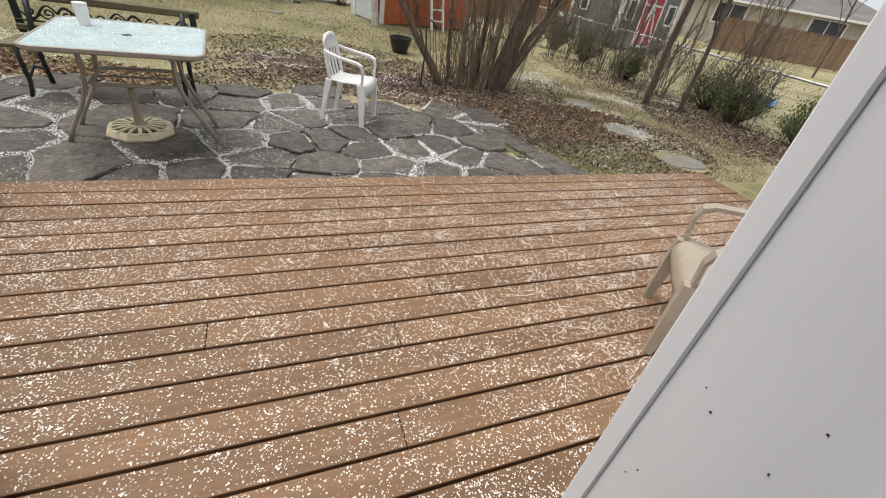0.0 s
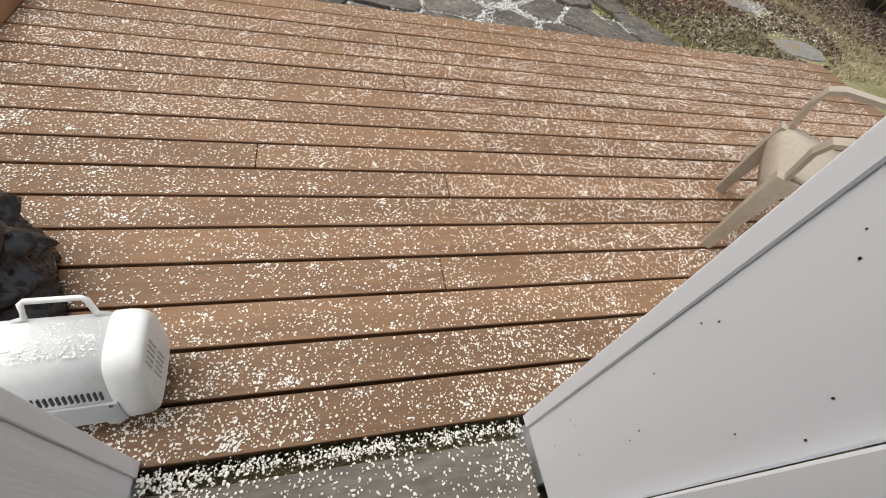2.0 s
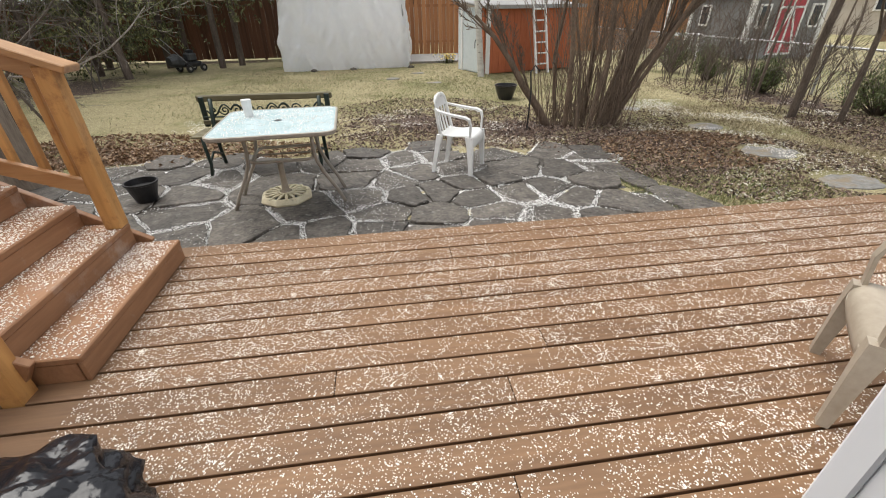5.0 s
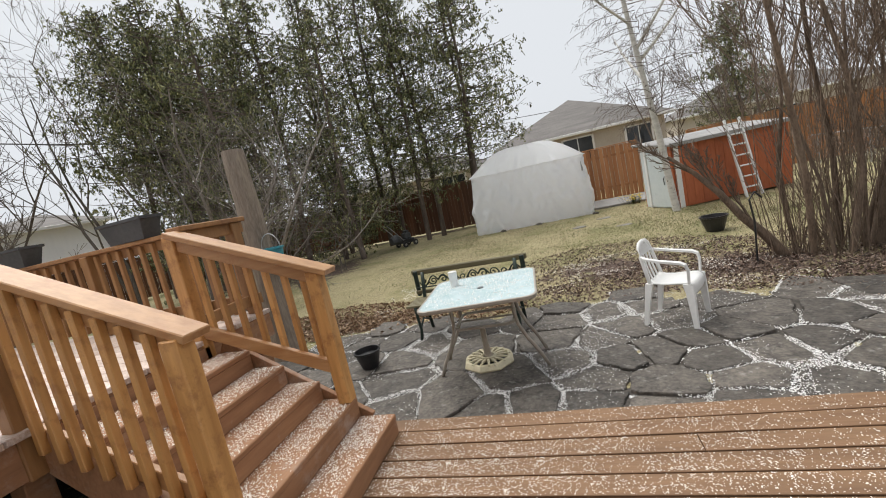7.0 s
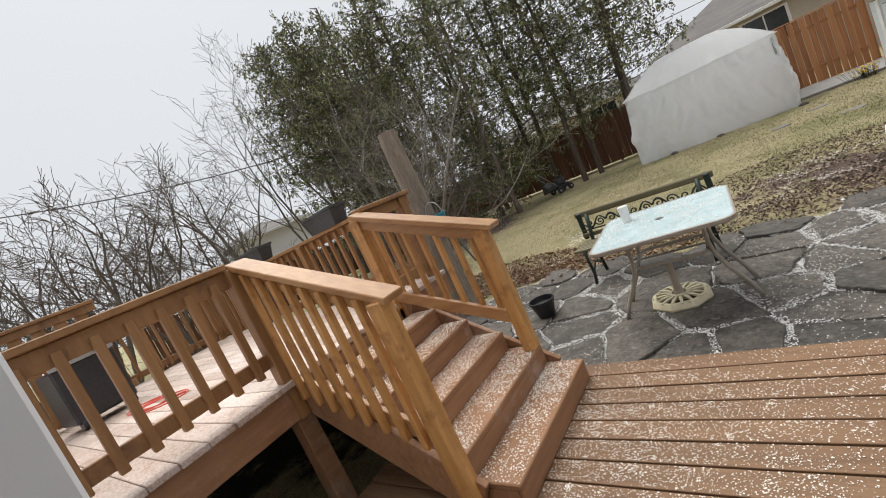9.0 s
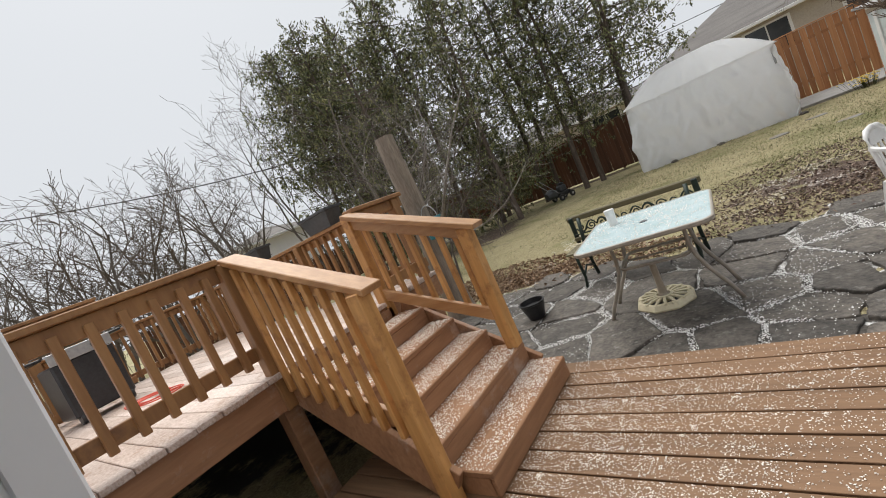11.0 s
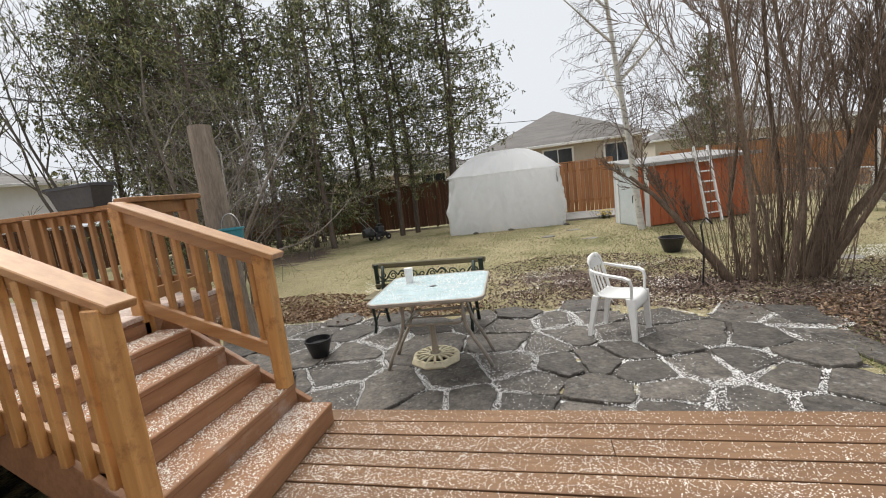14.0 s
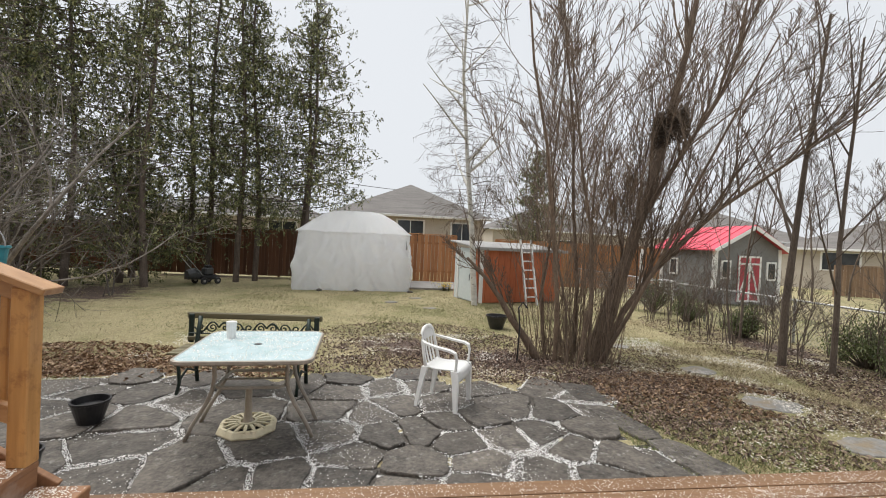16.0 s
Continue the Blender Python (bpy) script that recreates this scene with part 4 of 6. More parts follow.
for k in range(1, 6):
    x1 = X1 - RUN * (k - 1)
    n = 0
    while n < 1900:
        x, y = random.uniform(x1 - RUN, x1 - 0.004), random.uniform(YN + 0.01, YF - 0.01)
        if 0.6 + 0.5 * noise.noise(Vector((x * 4, y * 4, 8))) - 0.9 * max(0, (x - x1 + 0.05)) * 8 > random.random():
            spots.append((x, y, RISE * k, random.choice((0.0025, 0.0031, 0.0038, 0.0048))))
            n += 1
while n < 9000:
    x, y = random.uniform(-0.26, 0.69), random.uniform(-2.74, -2.5)
    n += 1
    if random.random() < 0.16 + 2.2 * max(0, 0.02 - x):
        spots.append((x, y, 0.008, random.choice((0.0025, 0.0035, 0.004))))
for i in range(2600):
    x = random.uniform(-0.26, 0.70)
    if noise.noise(Vector((x * 6, 0, 4))) > random.uniform(-0.7, 0.8):
        spots.append((x, -2.505 + random.gauss(0, 0.010), -0.008, random.choice((0.0016, 0.002, 0.003))))
pellets("deck_hail", spots, M_HAIL, "white hailstones scattered over deck boards and treads")
spots = []
while len(spots) < 6000:
    x, y = random.uniform(-3.6, 2.7), random.uniform(0.0, 2.45)
    if inside(x, y) and noise.noise(Vector((x * 2.2, y * 2.2, 5))) > random.uniform(-0.3, 0.7):
        spots.append((x, y, PATIO_Z - 0.002, random.uniform(0.002, 0.0048)))
sa = np.array(seeds)
rng = np.random.default_rng(8)
pa = np.stack([rng.uniform(-3.4, 2.9, 190000), rng.uniform(0.0, 2.5, 190000)], 1)
d2 = ((pa[:, None, :] - sa[None]) ** 2).sum(2)
order = np.argsort(d2, axis=1)[:, :2]
rows = np.arange(len(pa))
s1, s2 = sa[order[:, 0]], sa[order[:, 1]]
off = (d2[rows, order[:, 1]] - d2[rows, order[:, 0]]) / (2 * np.linalg.norm(s1 - s2, axis=1))
for (x, y), o, s in zip(pa, off, s1):
    thick = 0.048 * (0.78 - 0.28 * y + 1.9 * noise.noise(Vector((x * 1.1, y * 1.5, 9))) + 0.5 * noise.noise(Vector((x * 7, y * 7, 5))))
    if o < thick and inside(*s) or (x > 2.3 and x < 2.85 and y < 0.6 and thick > 0.018 and o < 0.10):
        spots.append((x, y, PATIO_Z - 0.016 + rng.uniform(0, 0.016), rng.uniform(0.0024, 0.0052)))
M_FRESHHAIL = surface("fresh_white_hail", (0.86, 0.85, 0.84), (0.94, 0.94, 0.93), 20, 4, 0.35, 0.05, vary=0)
pellets("patio_hail", spots, M_FRESHHAIL, "hailstones scattered over the flagstones")
spots = []
while len(spots) < 15000:
    x, y = random.uniform(-3.0, 8.2), random.uniform(0.05, 5.0)
    if inside(x, y) or (x < UX1 and y < UY1):
        continue
    if noise.noise(Vector((x * 0.9, y * 1.3, 15))) + 0.5 * noise.noise(Vector((x * 4, y * 4, 1))) > random.uniform(0.05, 0.7):
        spots.append((x, y, ground_height(x, y) + 0.012, random.uniform(0.003, 0.008)))
pellets("lawn_hail", spots, M_HAIL, "thin patches of hailstones lying in the grass")
spots = []
for i in range(1500):
    p = pose(-0.535, -2.30, 0.0, 0, 0, 2) @ Vector((random.uniform(-0.30, 0.23), random.uniform(-0.005, 0.085), 0.238))
    spots.append((p.x, p.y, p.z - 0.001, random.uniform(0.0012, 0.0028)))
pellets("heater_hail", spots, M_FRESHHAIL, "hailstones lying on the white heater")


# ---- garden tent ----
random.seed(31)
tent = thing("garden_tent", pose(-0.80, 13.25, ground_height(0, 13), 0, 0, 3.5), "garden gazebo wrapped in a wrinkled white tarpaulin", "gazebo")


def tent_ring(hw, hd, z, wave, r=0.10):
    out = []
    n = 280
    for k in range(n):
        t = 4 * k / n
        side, f = int(t), t - int(t)
        f = f * 2 - 1
        x, y = ((f, -1), (1, f), (-f, 1), (-1, -f))[side]
        v = Vector((x * hw, y * hd, z))
        nx, ny = ((0, -1), (1, 0), (0, 1), (-1, 0))[side]
        fold = wave * (0.6 * noise.noise(Vector((v.x * 2.2 + z * 1.2, v.y * 2.2, z * 0.3 + 3))) + 0.5 * noise.noise(Vector((v.x * 5 + z * 2.2, v.y * 5, z * 0.5))) + 0.22 * noise.noise(Vector((v.x * 9 - z * 6, v.y * 9, z * 1.5))) - 0.9 * abs(noise.noise(Vector((v.x * 3.1 + z * 1.4 * math.sin(v.x), v.y * 3, z * 1.1 + 7)))) - 0.30 * abs(noise.noise(Vector((v.x * 0.8, v.y * 0.8, z * 3.0 + 0.7 * math.cos(v.x * 1.3))))) + 0.07 * noise.noise(Vector((v.x * 2.0 + z * 3.5, v.y * 2.0, z * 6 - v.x * 2.5))))
        out.append(v + Vector((nx * fold, ny * fold, 0.25 * fold)))
    return out


rings = [tent_ring(1.97, 1.58, -0.02, 0.20)]
for i in range(1, 34):
    z = 1.96 * i / 33
    sag = 0.10 * math.sin(math.pi * i / 33) * (1 - i / 33)
    rings.append(tent_ring(1.86 + 0.08 * (1 - i / 33) + sag, 1.48 + 0.06 * (1 - i / 33) + sag, z, 0.19 - 0.08 * (i / 33) ** 3))
for f in (0.0, 0.02, 0.08, 0.16, 0.25, 0.35, 0.45, 0.55, 0.65, 0.74, 0.82, 0.88, 0.94, 0.99):
    k = 1 - f * 0.97
    rings.append(tent_ring(1.93 * k, 1.53 * k, 1.97 + 0.80 * math.sin(math.pi / 2 * min(1.0, f / 0.80)) ** 1.0, 0.09 * k))
soup("tarpaulin", [shell(rings)], M_TARP, tent, smooth=True)
for x, y in ((-1.75, -1.4), (1.75, -1.4), (-1.75, 1.4), (1.75, 1.4)):
    part("pole", box(0.05, 0.05, 1.9, (x, y, 0.95), 0.005), M_STEEL, tent)
for i in (1, 3, 6):
    lumpy("weight_stone", 0.10, 0.08, 0.05, M_STONE, tent, 10, 6, 0.3, 10.0 + i, (-1.7 + i * 0.6, -1.68, 0.03), 0.04)


# ---- fences ----
def board_fence(name, a, b, top, material, label, width=0.14, gap=0.012, two_sided=False, cap=True):
    f = thing(name, pose(0, 0, 0), label, "fence", kind="structure")
    a, b = Vector(a), Vector(b)
    n = int((b - a).length / (width + gap))
    ang = math.atan2(b.y - a.y, b.x - a.x)
    master = part("board", box(width, 0.018, 1.0, bev=0.003), material, f)
    for k in range(n):
        p = a.lerp(b, (k + 0.5) / n)
        g = ground_height(p.x, p.y)
        off = (0.03 if k % 2 else -0.03) if two_sided else 0.0
        m = pose(p.x - math.sin(ang) * off, p.y + math.cos(ang) * off, (top + g) / 2 + 0.03 + random.uniform(-0.01, 0.01), 0, random.uniform(-0.4, 0.4), math.degrees(ang)) @ Matrix.Diagonal((1, 1, top - g - 0.06, 1))
        if k == 0:
            master.matrix_basis = m
        else:
            piece("board", master, m, f)
    for z in (0.25, top - 0.35):
        part("rail", beam((a.x, a.y + 0.02, z), (b.x, b.y + 0.02, z), 0.035, 0.085), material, f)
    if cap:
        part("top_rail", beam((a.x, a.y, top + 0.03), (b.x, b.y, top + 0.03), 0.10, 0.03), material, f)
    k = max(2, int((b - a).length / 2.4) + 1)
    for i in range(k):
        p = a.lerp(b, i / (k - 1))
        g = ground_height(p.x, p.y)
        part("post", box(0.09, 0.09, top - g + 0.05, (p.x, p.y + 0.07, (top + g) / 2), 0.004), material, f)
    return f


board_fence("fence_dark", (-17, 15.9), (1.05, 15.6), 1.72, M_FENCE, "tall dark brown board fence along the yard", gap=0.003)
board_fence("fence_cedar", (1.05, 15.6), (3.35, 15.45), 1.82, M_CEDAR, "orange cedar board-on-board fence panel", two_sided=True)
board_fence("fence_right", (5.2, 15.6), (14, 16.5), 1.75, M_CEDAR, "weathered orange board fence behind the bushes")
M_TANFENCE = surface("weathered_tan_board", (0.20, 0.125, 0.075), (0.31, 0.205, 0.13), 20, 2, 0.75, 0.3, (1.5, 1.5, 0.15), vary=0.2)
board_fence("fence_far", (24, 16.5), (42, 10.5), 1.3, M_TANFENCE, "tan board fence of a neighbouring yard")
board_fence("fence_west", (-17.2, 15.9), (-17.2, 2), 1.6, M_FENCE, "dark board fence at the yard's side")
M_CONCRETE = surface("pale_concrete", (0.20, 0.195, 0.185), (0.31, 0.30, 0.285), 30, 3, 0.8, 0.2)
tagged(part("slab", box(2.6, 2.6, 0.10, (2.1, 14.1, -0.235), 0.01), M_CONCRETE), "pale concrete pad before the cedar fence", "pavement", kind="structure")

# ---- chain-link fence ----
chain = thing("chain_link_fence", pose(0, 0, 0), "low galvanised chain-link fence along the side of the yard", "fence", kind="structure")
FX, FT, FB = 9.0, 0.64, -0.35
soup("top_rail", [tube([(FX, -2.5, FT), (FX, 15.5, FT)], 0.022, 8)], M_STEEL, chain)
for i in range(8):
    soup("post", [tube([(FX, -2.3 + i * 2.5, FB), (FX, -2.3 + i * 2.5, FT + 0.03)], 0.026, 8)], M_STEEL, chain)
wires = []
for i in range(220):
    y = -2.4 + i * 0.08
    wires.append(tube([(FX - 0.003, y, FB), (FX + 0.003, y + 0.95, FT)], 0.0022, 3, False))
    wires.append(tube([(FX + 0.003, y, FB), (FX - 0.003, y - 0.95, FT)], 0.0022, 3, False))
tagged(soup("wire_mesh", wires, M_STEEL, chain), kind="stuff")

M_SHEDROOF = surface("weathered_grey_roof", (0.20, 0.195, 0.19), (0.33, 0.325, 0.32), 30, 3, 0.8, 0.3)

# ---- orange shed with the white door ----
M_DOORBLUE = surface("pale_blue_white_door", (0.56, 0.62, 0.64), (0.66, 0.71, 0.73), 12, 2, 0.5, 0.05)
shed = thing("garden_shed", pose(3.05, 9.35, ground_height(3, 9.4), 0, 0, 17), "low orange board shed with a white door and pale roof", "shed")
SW, SD, SH = 3.0, 1.6, 1.62
for i in range(14):
    part("siding_board", box(SW / 14 - 0.006, 0.02, SH - 0.05, ((i + 0.5) * SW / 14, 0.0, SH / 2), 0.003), M_ORANGE, shed)
part("side_wall", box(0.03, SD - 0.06, SH, (0.0, SD / 2, SH / 2)), M_DOORBLUE, shed)
part("side_wall", box(0.03, SD - 0.06, SH, (SW, SD / 2, SH / 2)), M_ORANGE, shed)
part("back_wall", box(SW, 0.03, SH, (SW / 2, SD, SH / 2)), M_ORANGE, shed)
door = part("door", box(0.03, 0.95, SH - 0.16, (-0.034, 0.72, SH / 2 - 0.05), 0.006), M_DOORBLUE, shed, "pale blue-white door")
soup("door_handle", [tube([(-0.05, 0.38, 0.85), (-0.09, 0.38, 0.85), (-0.09, 0.42, 0.80), (-0.09, 0.42, 0.64)], 0.012, 6)], M_BLACK, door)
part("corner_board", box(0.05, 0.13, SH, (-0.028, 0.08, SH / 2), 0.004), M_ORANGE, shed)
part("corner_board", box(0.12, 0.03, SH, (0.06, -0.028, SH / 2), 0.004), M_PLASTIC, shed, "white corner board")
part("corner_board", box(0.05, 0.10, SH, (-0.028, 1.30, SH / 2), 0.004), M_PLASTIC, shed)
part("roof", box(SW + 0.3, SD + 0.35, 0.05, (SW / 2, SD / 2, SH + 0.10), 0.01, Matrix.Rotation(radians(6), 4, "X")), M_SHEDROOF, shed)
part("fascia", box(SW + 0.3, 0.03, 0.09, (SW / 2, -0.16, SH + 0.0), 0.004), M_SHEDROOF, shed)

ladder = thing("ladder", pose(4.66, 9.25, ground_height(4.6, 9.2), -14, 0, 16), "white painted ladder leaning against the orange shed", "ladder")
for x in (-0.19, 0.19):
    part("rail", box(0.045, 0.07, 2.0, (x, 0, 1.0), 0.006), M_PLASTIC, ladder)
for i in range(7):
    part("rung", box(0.36, 0.05, 0.035, (0, 0, 0.25 + i * 0.27), 0.008), M_PLASTIC, ladder)


# ---- red-roofed shed ----
red = thing("red_roof_shed", pose(12.6, 11.6, -0.30), "grey board shed with a red metal roof and red door", "shed")
RW, RD, RH, RR = 2.7, 3.0, 2.15, 2.95
part("side_wall", box(0.06, RD, RH, (0.03, RD / 2, RH / 2)), M_SHEDGREY, red)
part("side_wall", box(0.06, RD, RH, (RW - 0.03, RD / 2, RH / 2)), M_SHEDGREY, red)
for y in (0.0, RD):
    gable = [Vector((0, 0, 0)), Vector((RW, 0, 0)), Vector((RW, 0, RH)), Vector((RW / 2, 0, RR)), Vector((0, 0, RH))]
    soup("gable_wall", [shell([[v + Vector((0, y - 0.03, 0)) for v in gable], [v + Vector((0, y + 0.03, 0)) for v in gable]])], M_SHEDGREY, red)
for s in (-1, 1):
    ridge, eave = Vector((RW / 2, 0, RR + 0.06)), Vector((RW / 2 + s * (RW / 2 + 0.28), 0, RH - 0.10))
    v = [ridge, eave, eave - Vector((0, 0, 0.05)), ridge - Vector((0, 0, 0.05))]
    soup("roof", [shell([[q + Vector((0, -0.3, 0)) for q in v], [q + Vector((0, RD + 0.3, 0)) for q in v]])], M_REDROOF, red)
    for i in range(9):
        y = -0.3 + i * (RD + 0.6) / 8
        part("roof_seam", beam(ridge + Vector((0, y, 0.012)), eave + Vector((0, y, 0.012)), 0.02, 0.03, 0.002), M_REDROOF, red)
    part("barge_board", beam(ridge + Vector((0, -0.32, -0.08)), eave + Vector((0, -0.32, -0.06)), 0.03, 0.13), M_PLASTIC, red, "white barge board")
for x in (0.0, RW):
    part("corner_trim", box(0.14, 0.14, RH, (x, 0.0, RH / 2), 0.006), M_PLASTIC, red, "white corner trim")
part("corner_trim", box(0.14, 0.14, RH, (0, RD, RH / 2), 0.006), M_PLASTIC, red)
dr = part("door", box(0.95, 0.05, 1.75, (RW * 0.52, -0.05, 0.98), 0.005), M_RED, red, "red door with white cross braces")
for x in (-0.45, 0.0, 0.45):
    part("brace", box(0.07, 0.02, 1.75, (RW * 0.52 + x, -0.085, 0.98), 0.003), M_PLASTIC, dr)
for z in (0.14, 1.55, 1.82):
    part("brace", box(0.95, 0.02, 0.07, (RW * 0.52, -0.087, z), 0.003), M_PLASTIC, dr)
for s in (-1, 1):
    part("brace", beam((RW * 0.52 + s * 0.44, -0.088, 0.2), (RW * 0.52 + s * 0.04, -0.088, 1.5), 0.02, 0.07, 0.002), M_PLASTIC, dr)
for x in (0.42, 2.35):
    win = part("window", box(0.42, 0.05, 0.72, (x, -0.05, 1.30), 0.004), M_PLASTIC, red, "white framed window")
    part("pane", box(0.28, 0.02, 0.58, (x, -0.075, 1.30), 0.002), M_GLASSDARK, win)
win = part("window", box(0.05, 0.5, 0.7, (-0.03, 2.2, 1.3), 0.004), M_PLASTIC, red, "white framed window")
part("pane", box(0.02, 0.36, 0.56, (-0.055, 2.2, 1.3), 0.002), M_GLASSDARK, win)
part("porch_post", box(0.10, 0.10, 1.95, (-1.15, RD - 0.2, 0.98), 0.006), M_PLASTIC, red)
soup("tyre", [revolve([(0.10, -0.08), (0.26, -0.09), (0.30, -0.05), (0.30, 0.05), (0.26, 0.09), (0.10, 0.08)], 20)], M_BLACK, red).matrix_basis = pose(-0.35, -0.25, 0.30, 75, 0, 20)
tb = thing("potting_bench", pose(10.3, 11.7, -0.30), "white painted potting bench by the shed", "bench")
part("top", box(1.3, 0.5, 0.05, (0, 0, 0.80), 0.006), M_PLASTIC, tb)
for x in (-0.55, 0.55):
    for y in (-0.2, 0.2):
        part("leg", box(0.08, 0.08, 0.78, (x, y, 0.39), 0.005), M_PLASTIC, tb)


# ---- neighbouring houses ----
def house(m, w, d, h, rise, wall, label, windows, hip=0.5):
    """A bungalow with a hipped roof; windows: (x, z, width, height) on its front."""
    e = thing("house", m, label, "house", group="neighbouring houses")
    part("wall", box(w, d, h, (0, d / 2, h / 2)), wall, e)
    o = 0.45
    base = [Vector((-w / 2 - o, -o, h)), Vector((w / 2 + o, -o, h)), Vector((w / 2 + o, d + o, h)), Vector((-w / 2 - o, d + o, h))]
    k = (w / 2 + o) * (1 - hip)
    ridge = [Vector((-k * 0.02 - (w / 2 - d / 2 if w > d else 0), d / 2, h + rise)), Vector((k * 0.02 + (w / 2 - d / 2 if w > d else 0), d / 2, h + rise))]
    vs = base + ridge
    fs = [(0, 1, 5, 4), (1, 2, 5), (2, 3, 4, 5), (3, 0, 4), (3, 2, 1, 0)]
    roof = soup("roof", [(vs, fs)], M_ROOF, e)
    part("gutter", box(w + 2 * o, 0.10, 0.13, (0, -o, h - 0.05), 0.01), M_PLASTIC, e, "pale gutter")
    part("soffit", box(w + 2 * o - 0.05, o, 0.03, (0, -o / 2, h - 0.09)), M_PLASTIC, e)
    for x, z, ww, hh in windows:
        wdw = part("window", box(ww + 0.16, 0.08, hh + 0.16, (x, -0.02, z), 0.006), M_PLASTIC, e, "white framed window")
        for s in (-1, 1):
            part("pane", box(ww / 2 - 0.05, 0.03, hh, (x + s * ww / 4, -0.06, z), 0.002), M_GLASSDARK, wdw)
    return e


house(pose(1.75, 21.5, -0.35, 0, 0, -1), 8.3, 11.0, 3.35, 2.5, M_BRICK, "beige bungalow with a hipped grey-brown roof behind the fence", ((-0.1, 2.45, 1.5, 1.2), (2.9, 2.5, 1.2, 1.0)))
house(pose(27.5, 27, -0.4, 0, 0, -20), 11, 10, 3.2, 2.6, M_BRICK, "far bungalow with a grey shingle roof", ((-2, 2.3, 1.6, 1.1), (2.5, 2.3, 1.4, 1.1)))
house(pose(31.5, 18.5, -0.4, 0, 0, -50), 12, 10, 2.7, 2.2, M_BRICK, "far bungalow with a dark grey roof and beige walls", ((-3, 1.9, 1.8, 1.1), (2.5, 1.9, 1.8, 1.1)))
house(pose(16, 33, -0.4), 13, 10, 3.4, 2.2, M_BRICK, "distant bungalow half hidden by bare branches", ((0, 2, 2, 1.2),))
house(pose(-21.3, 10.6, -0.3, 0, 0, 62), 4.2, 5.0, 4.0, 0.9, M_WHITE, "white outbuilding with a grey roof beyond the trees", ((0.6, 1.8, 1.0, 1.0),))
house(pose(-9, 24, -0.35), 11.0, 9.0, 3.0, 1.8, M_BRICK, "pale bungalow behind the cedar trees", ((-2, 2.2, 1.6, 1.0), (3, 2.2, 1.6, 1.0)))

# ---- wire, stump, mower, small things ----
wv = [Vector((-16.2 + 14 * f, 9.26 + 20.2 * f, 6.05 - 2.065 * f + 1.615 * f * f + (3.2 * f * f if f < 0 else 0))) for f in [-0.7 + 3.0 * i / 40 for i in range(41)]]
tagged(soup("overhead_wire", [tube(wv, 0.022, 4)], M_BLACK), "thin black overhead cable above the yard", "cable", kind="structure")

stump = thing("tree_stump", pose(-3.45, 1.85, ground_height(-3.5, 1.8)), "tall cut grey tree trunk with a flat top", "tree trunk")
tr = []
for i in range(13):
    f = i / 12
    r = 0.175 - 0.05 * f + (0.05 * (1 - f * 8) if f < 0.125 else 0)
    tr.append([Vector(((r + 0.012 * noise.noise(Vector((k * 0.9, f * 5, 2)))) * math.cos(k * math.pi / 8) - 0.02 - 0.02 * f, (r + 0.012 * noise.noise(Vector((k * 0.9, f * 5, 2)))) * math.sin(k * math.pi / 8), 2.66 * f)) for k in range(16)])
M_STUMP = surface("weathered_trunk", (0.17, 0.135, 0.105), (0.34, 0.28, 0.22), 30, 4, 0.9, 0.6, (2, 2, 0.35))
soup("trunk", [shell(tr)], M_STUMP, stump)
M_TEAL = surface("teal_plastic", (0.02, 0.17, 0.22), (0.04, 0.26, 0.32), 20, 3, 0.4, 0.05)
bucket = thing("hanging_bucket", pose(-3.22, 1.72, 1.02), "teal plastic bucket hung on the cut trunk", "bucket")
soup("pail", [revolve([(0.0, 0.0), (0.10, 0.0), (0.13, 0.24), (0.145, 0.25), (0.145, 0.27), (0.12, 0.27), (0.10, 0.05), (0.0, 0.04)], 20)], M_TEAL, bucket)
soup("handle", [tube([(0.13 * math.cos(a), 0, 0.26 + 0.18 * math.sin(a)) for a in [math.pi * k / 10 for k in range(11)]], 0.006, 5)], M_STEEL, bucket)

mower = thing("lawn_mower", pose(-5.7, 12.6, ground_height(-5, 12.6), 0, 0, 55), "black push mower parked by the dark fence", "mower")
part("deck", box(0.55, 0.42, 0.16, (0, 0, 0.22), 0.04), M_BLACK, mower)
part("engine", box(0.30, 0.28, 0.24, (0.03, 0, 0.42), 0.04), M_BLACKGREY, mower)
part("engine_cover", box(0.18, 0.2, 0.10, (0.05, 0, 0.58), 0.03), M_BLACK, mower)
for x in (-0.24, 0.24):
    for y in (-0.25, 0.25):
        w = soup("wheel", [revolve([(0.03, -0.03), (0.10, -0.035), (0.115, -0.015), (0.115, 0.015), (0.10, 0.035), (0.03, 0.03)], 18)], M_BLACK, mower)
        w.matrix_basis = pose(x, y, 0.115, 90, 0, 0)
        h = soup("hub", [revolve([(0.0, -0.037), (0.045, -0.037), (0.045, 0.037), (0.0, 0.037)], 12)], M_STEEL, w)
for y in (-0.18, 0.18):
    soup("handle_bar", [tube([(-0.22, y, 0.26), (-0.55, y, 0.65), (-0.85, y, 0.98)], 0.012, 6)], M_STEEL, mower)
soup("handle_grip", [tube([(-0.85, -0.18, 0.98), (-0.85, 0.18, 0.98)], 0.014, 6)], M_BLACK, mower)
soup("grass_bag", [tube([(-0.28, 0, 0.30), (-0.5, 0, 0.36), (-0.68, 0, 0.34)], [0.16, 0.2, 0.13], 10)], M_BLACKGREY, mower)
M_YELLOW = surface("yellow_petals", (0.62, 0.45, 0.02), (0.80, 0.62, 0.05), 20, 4, 0.6, 0)
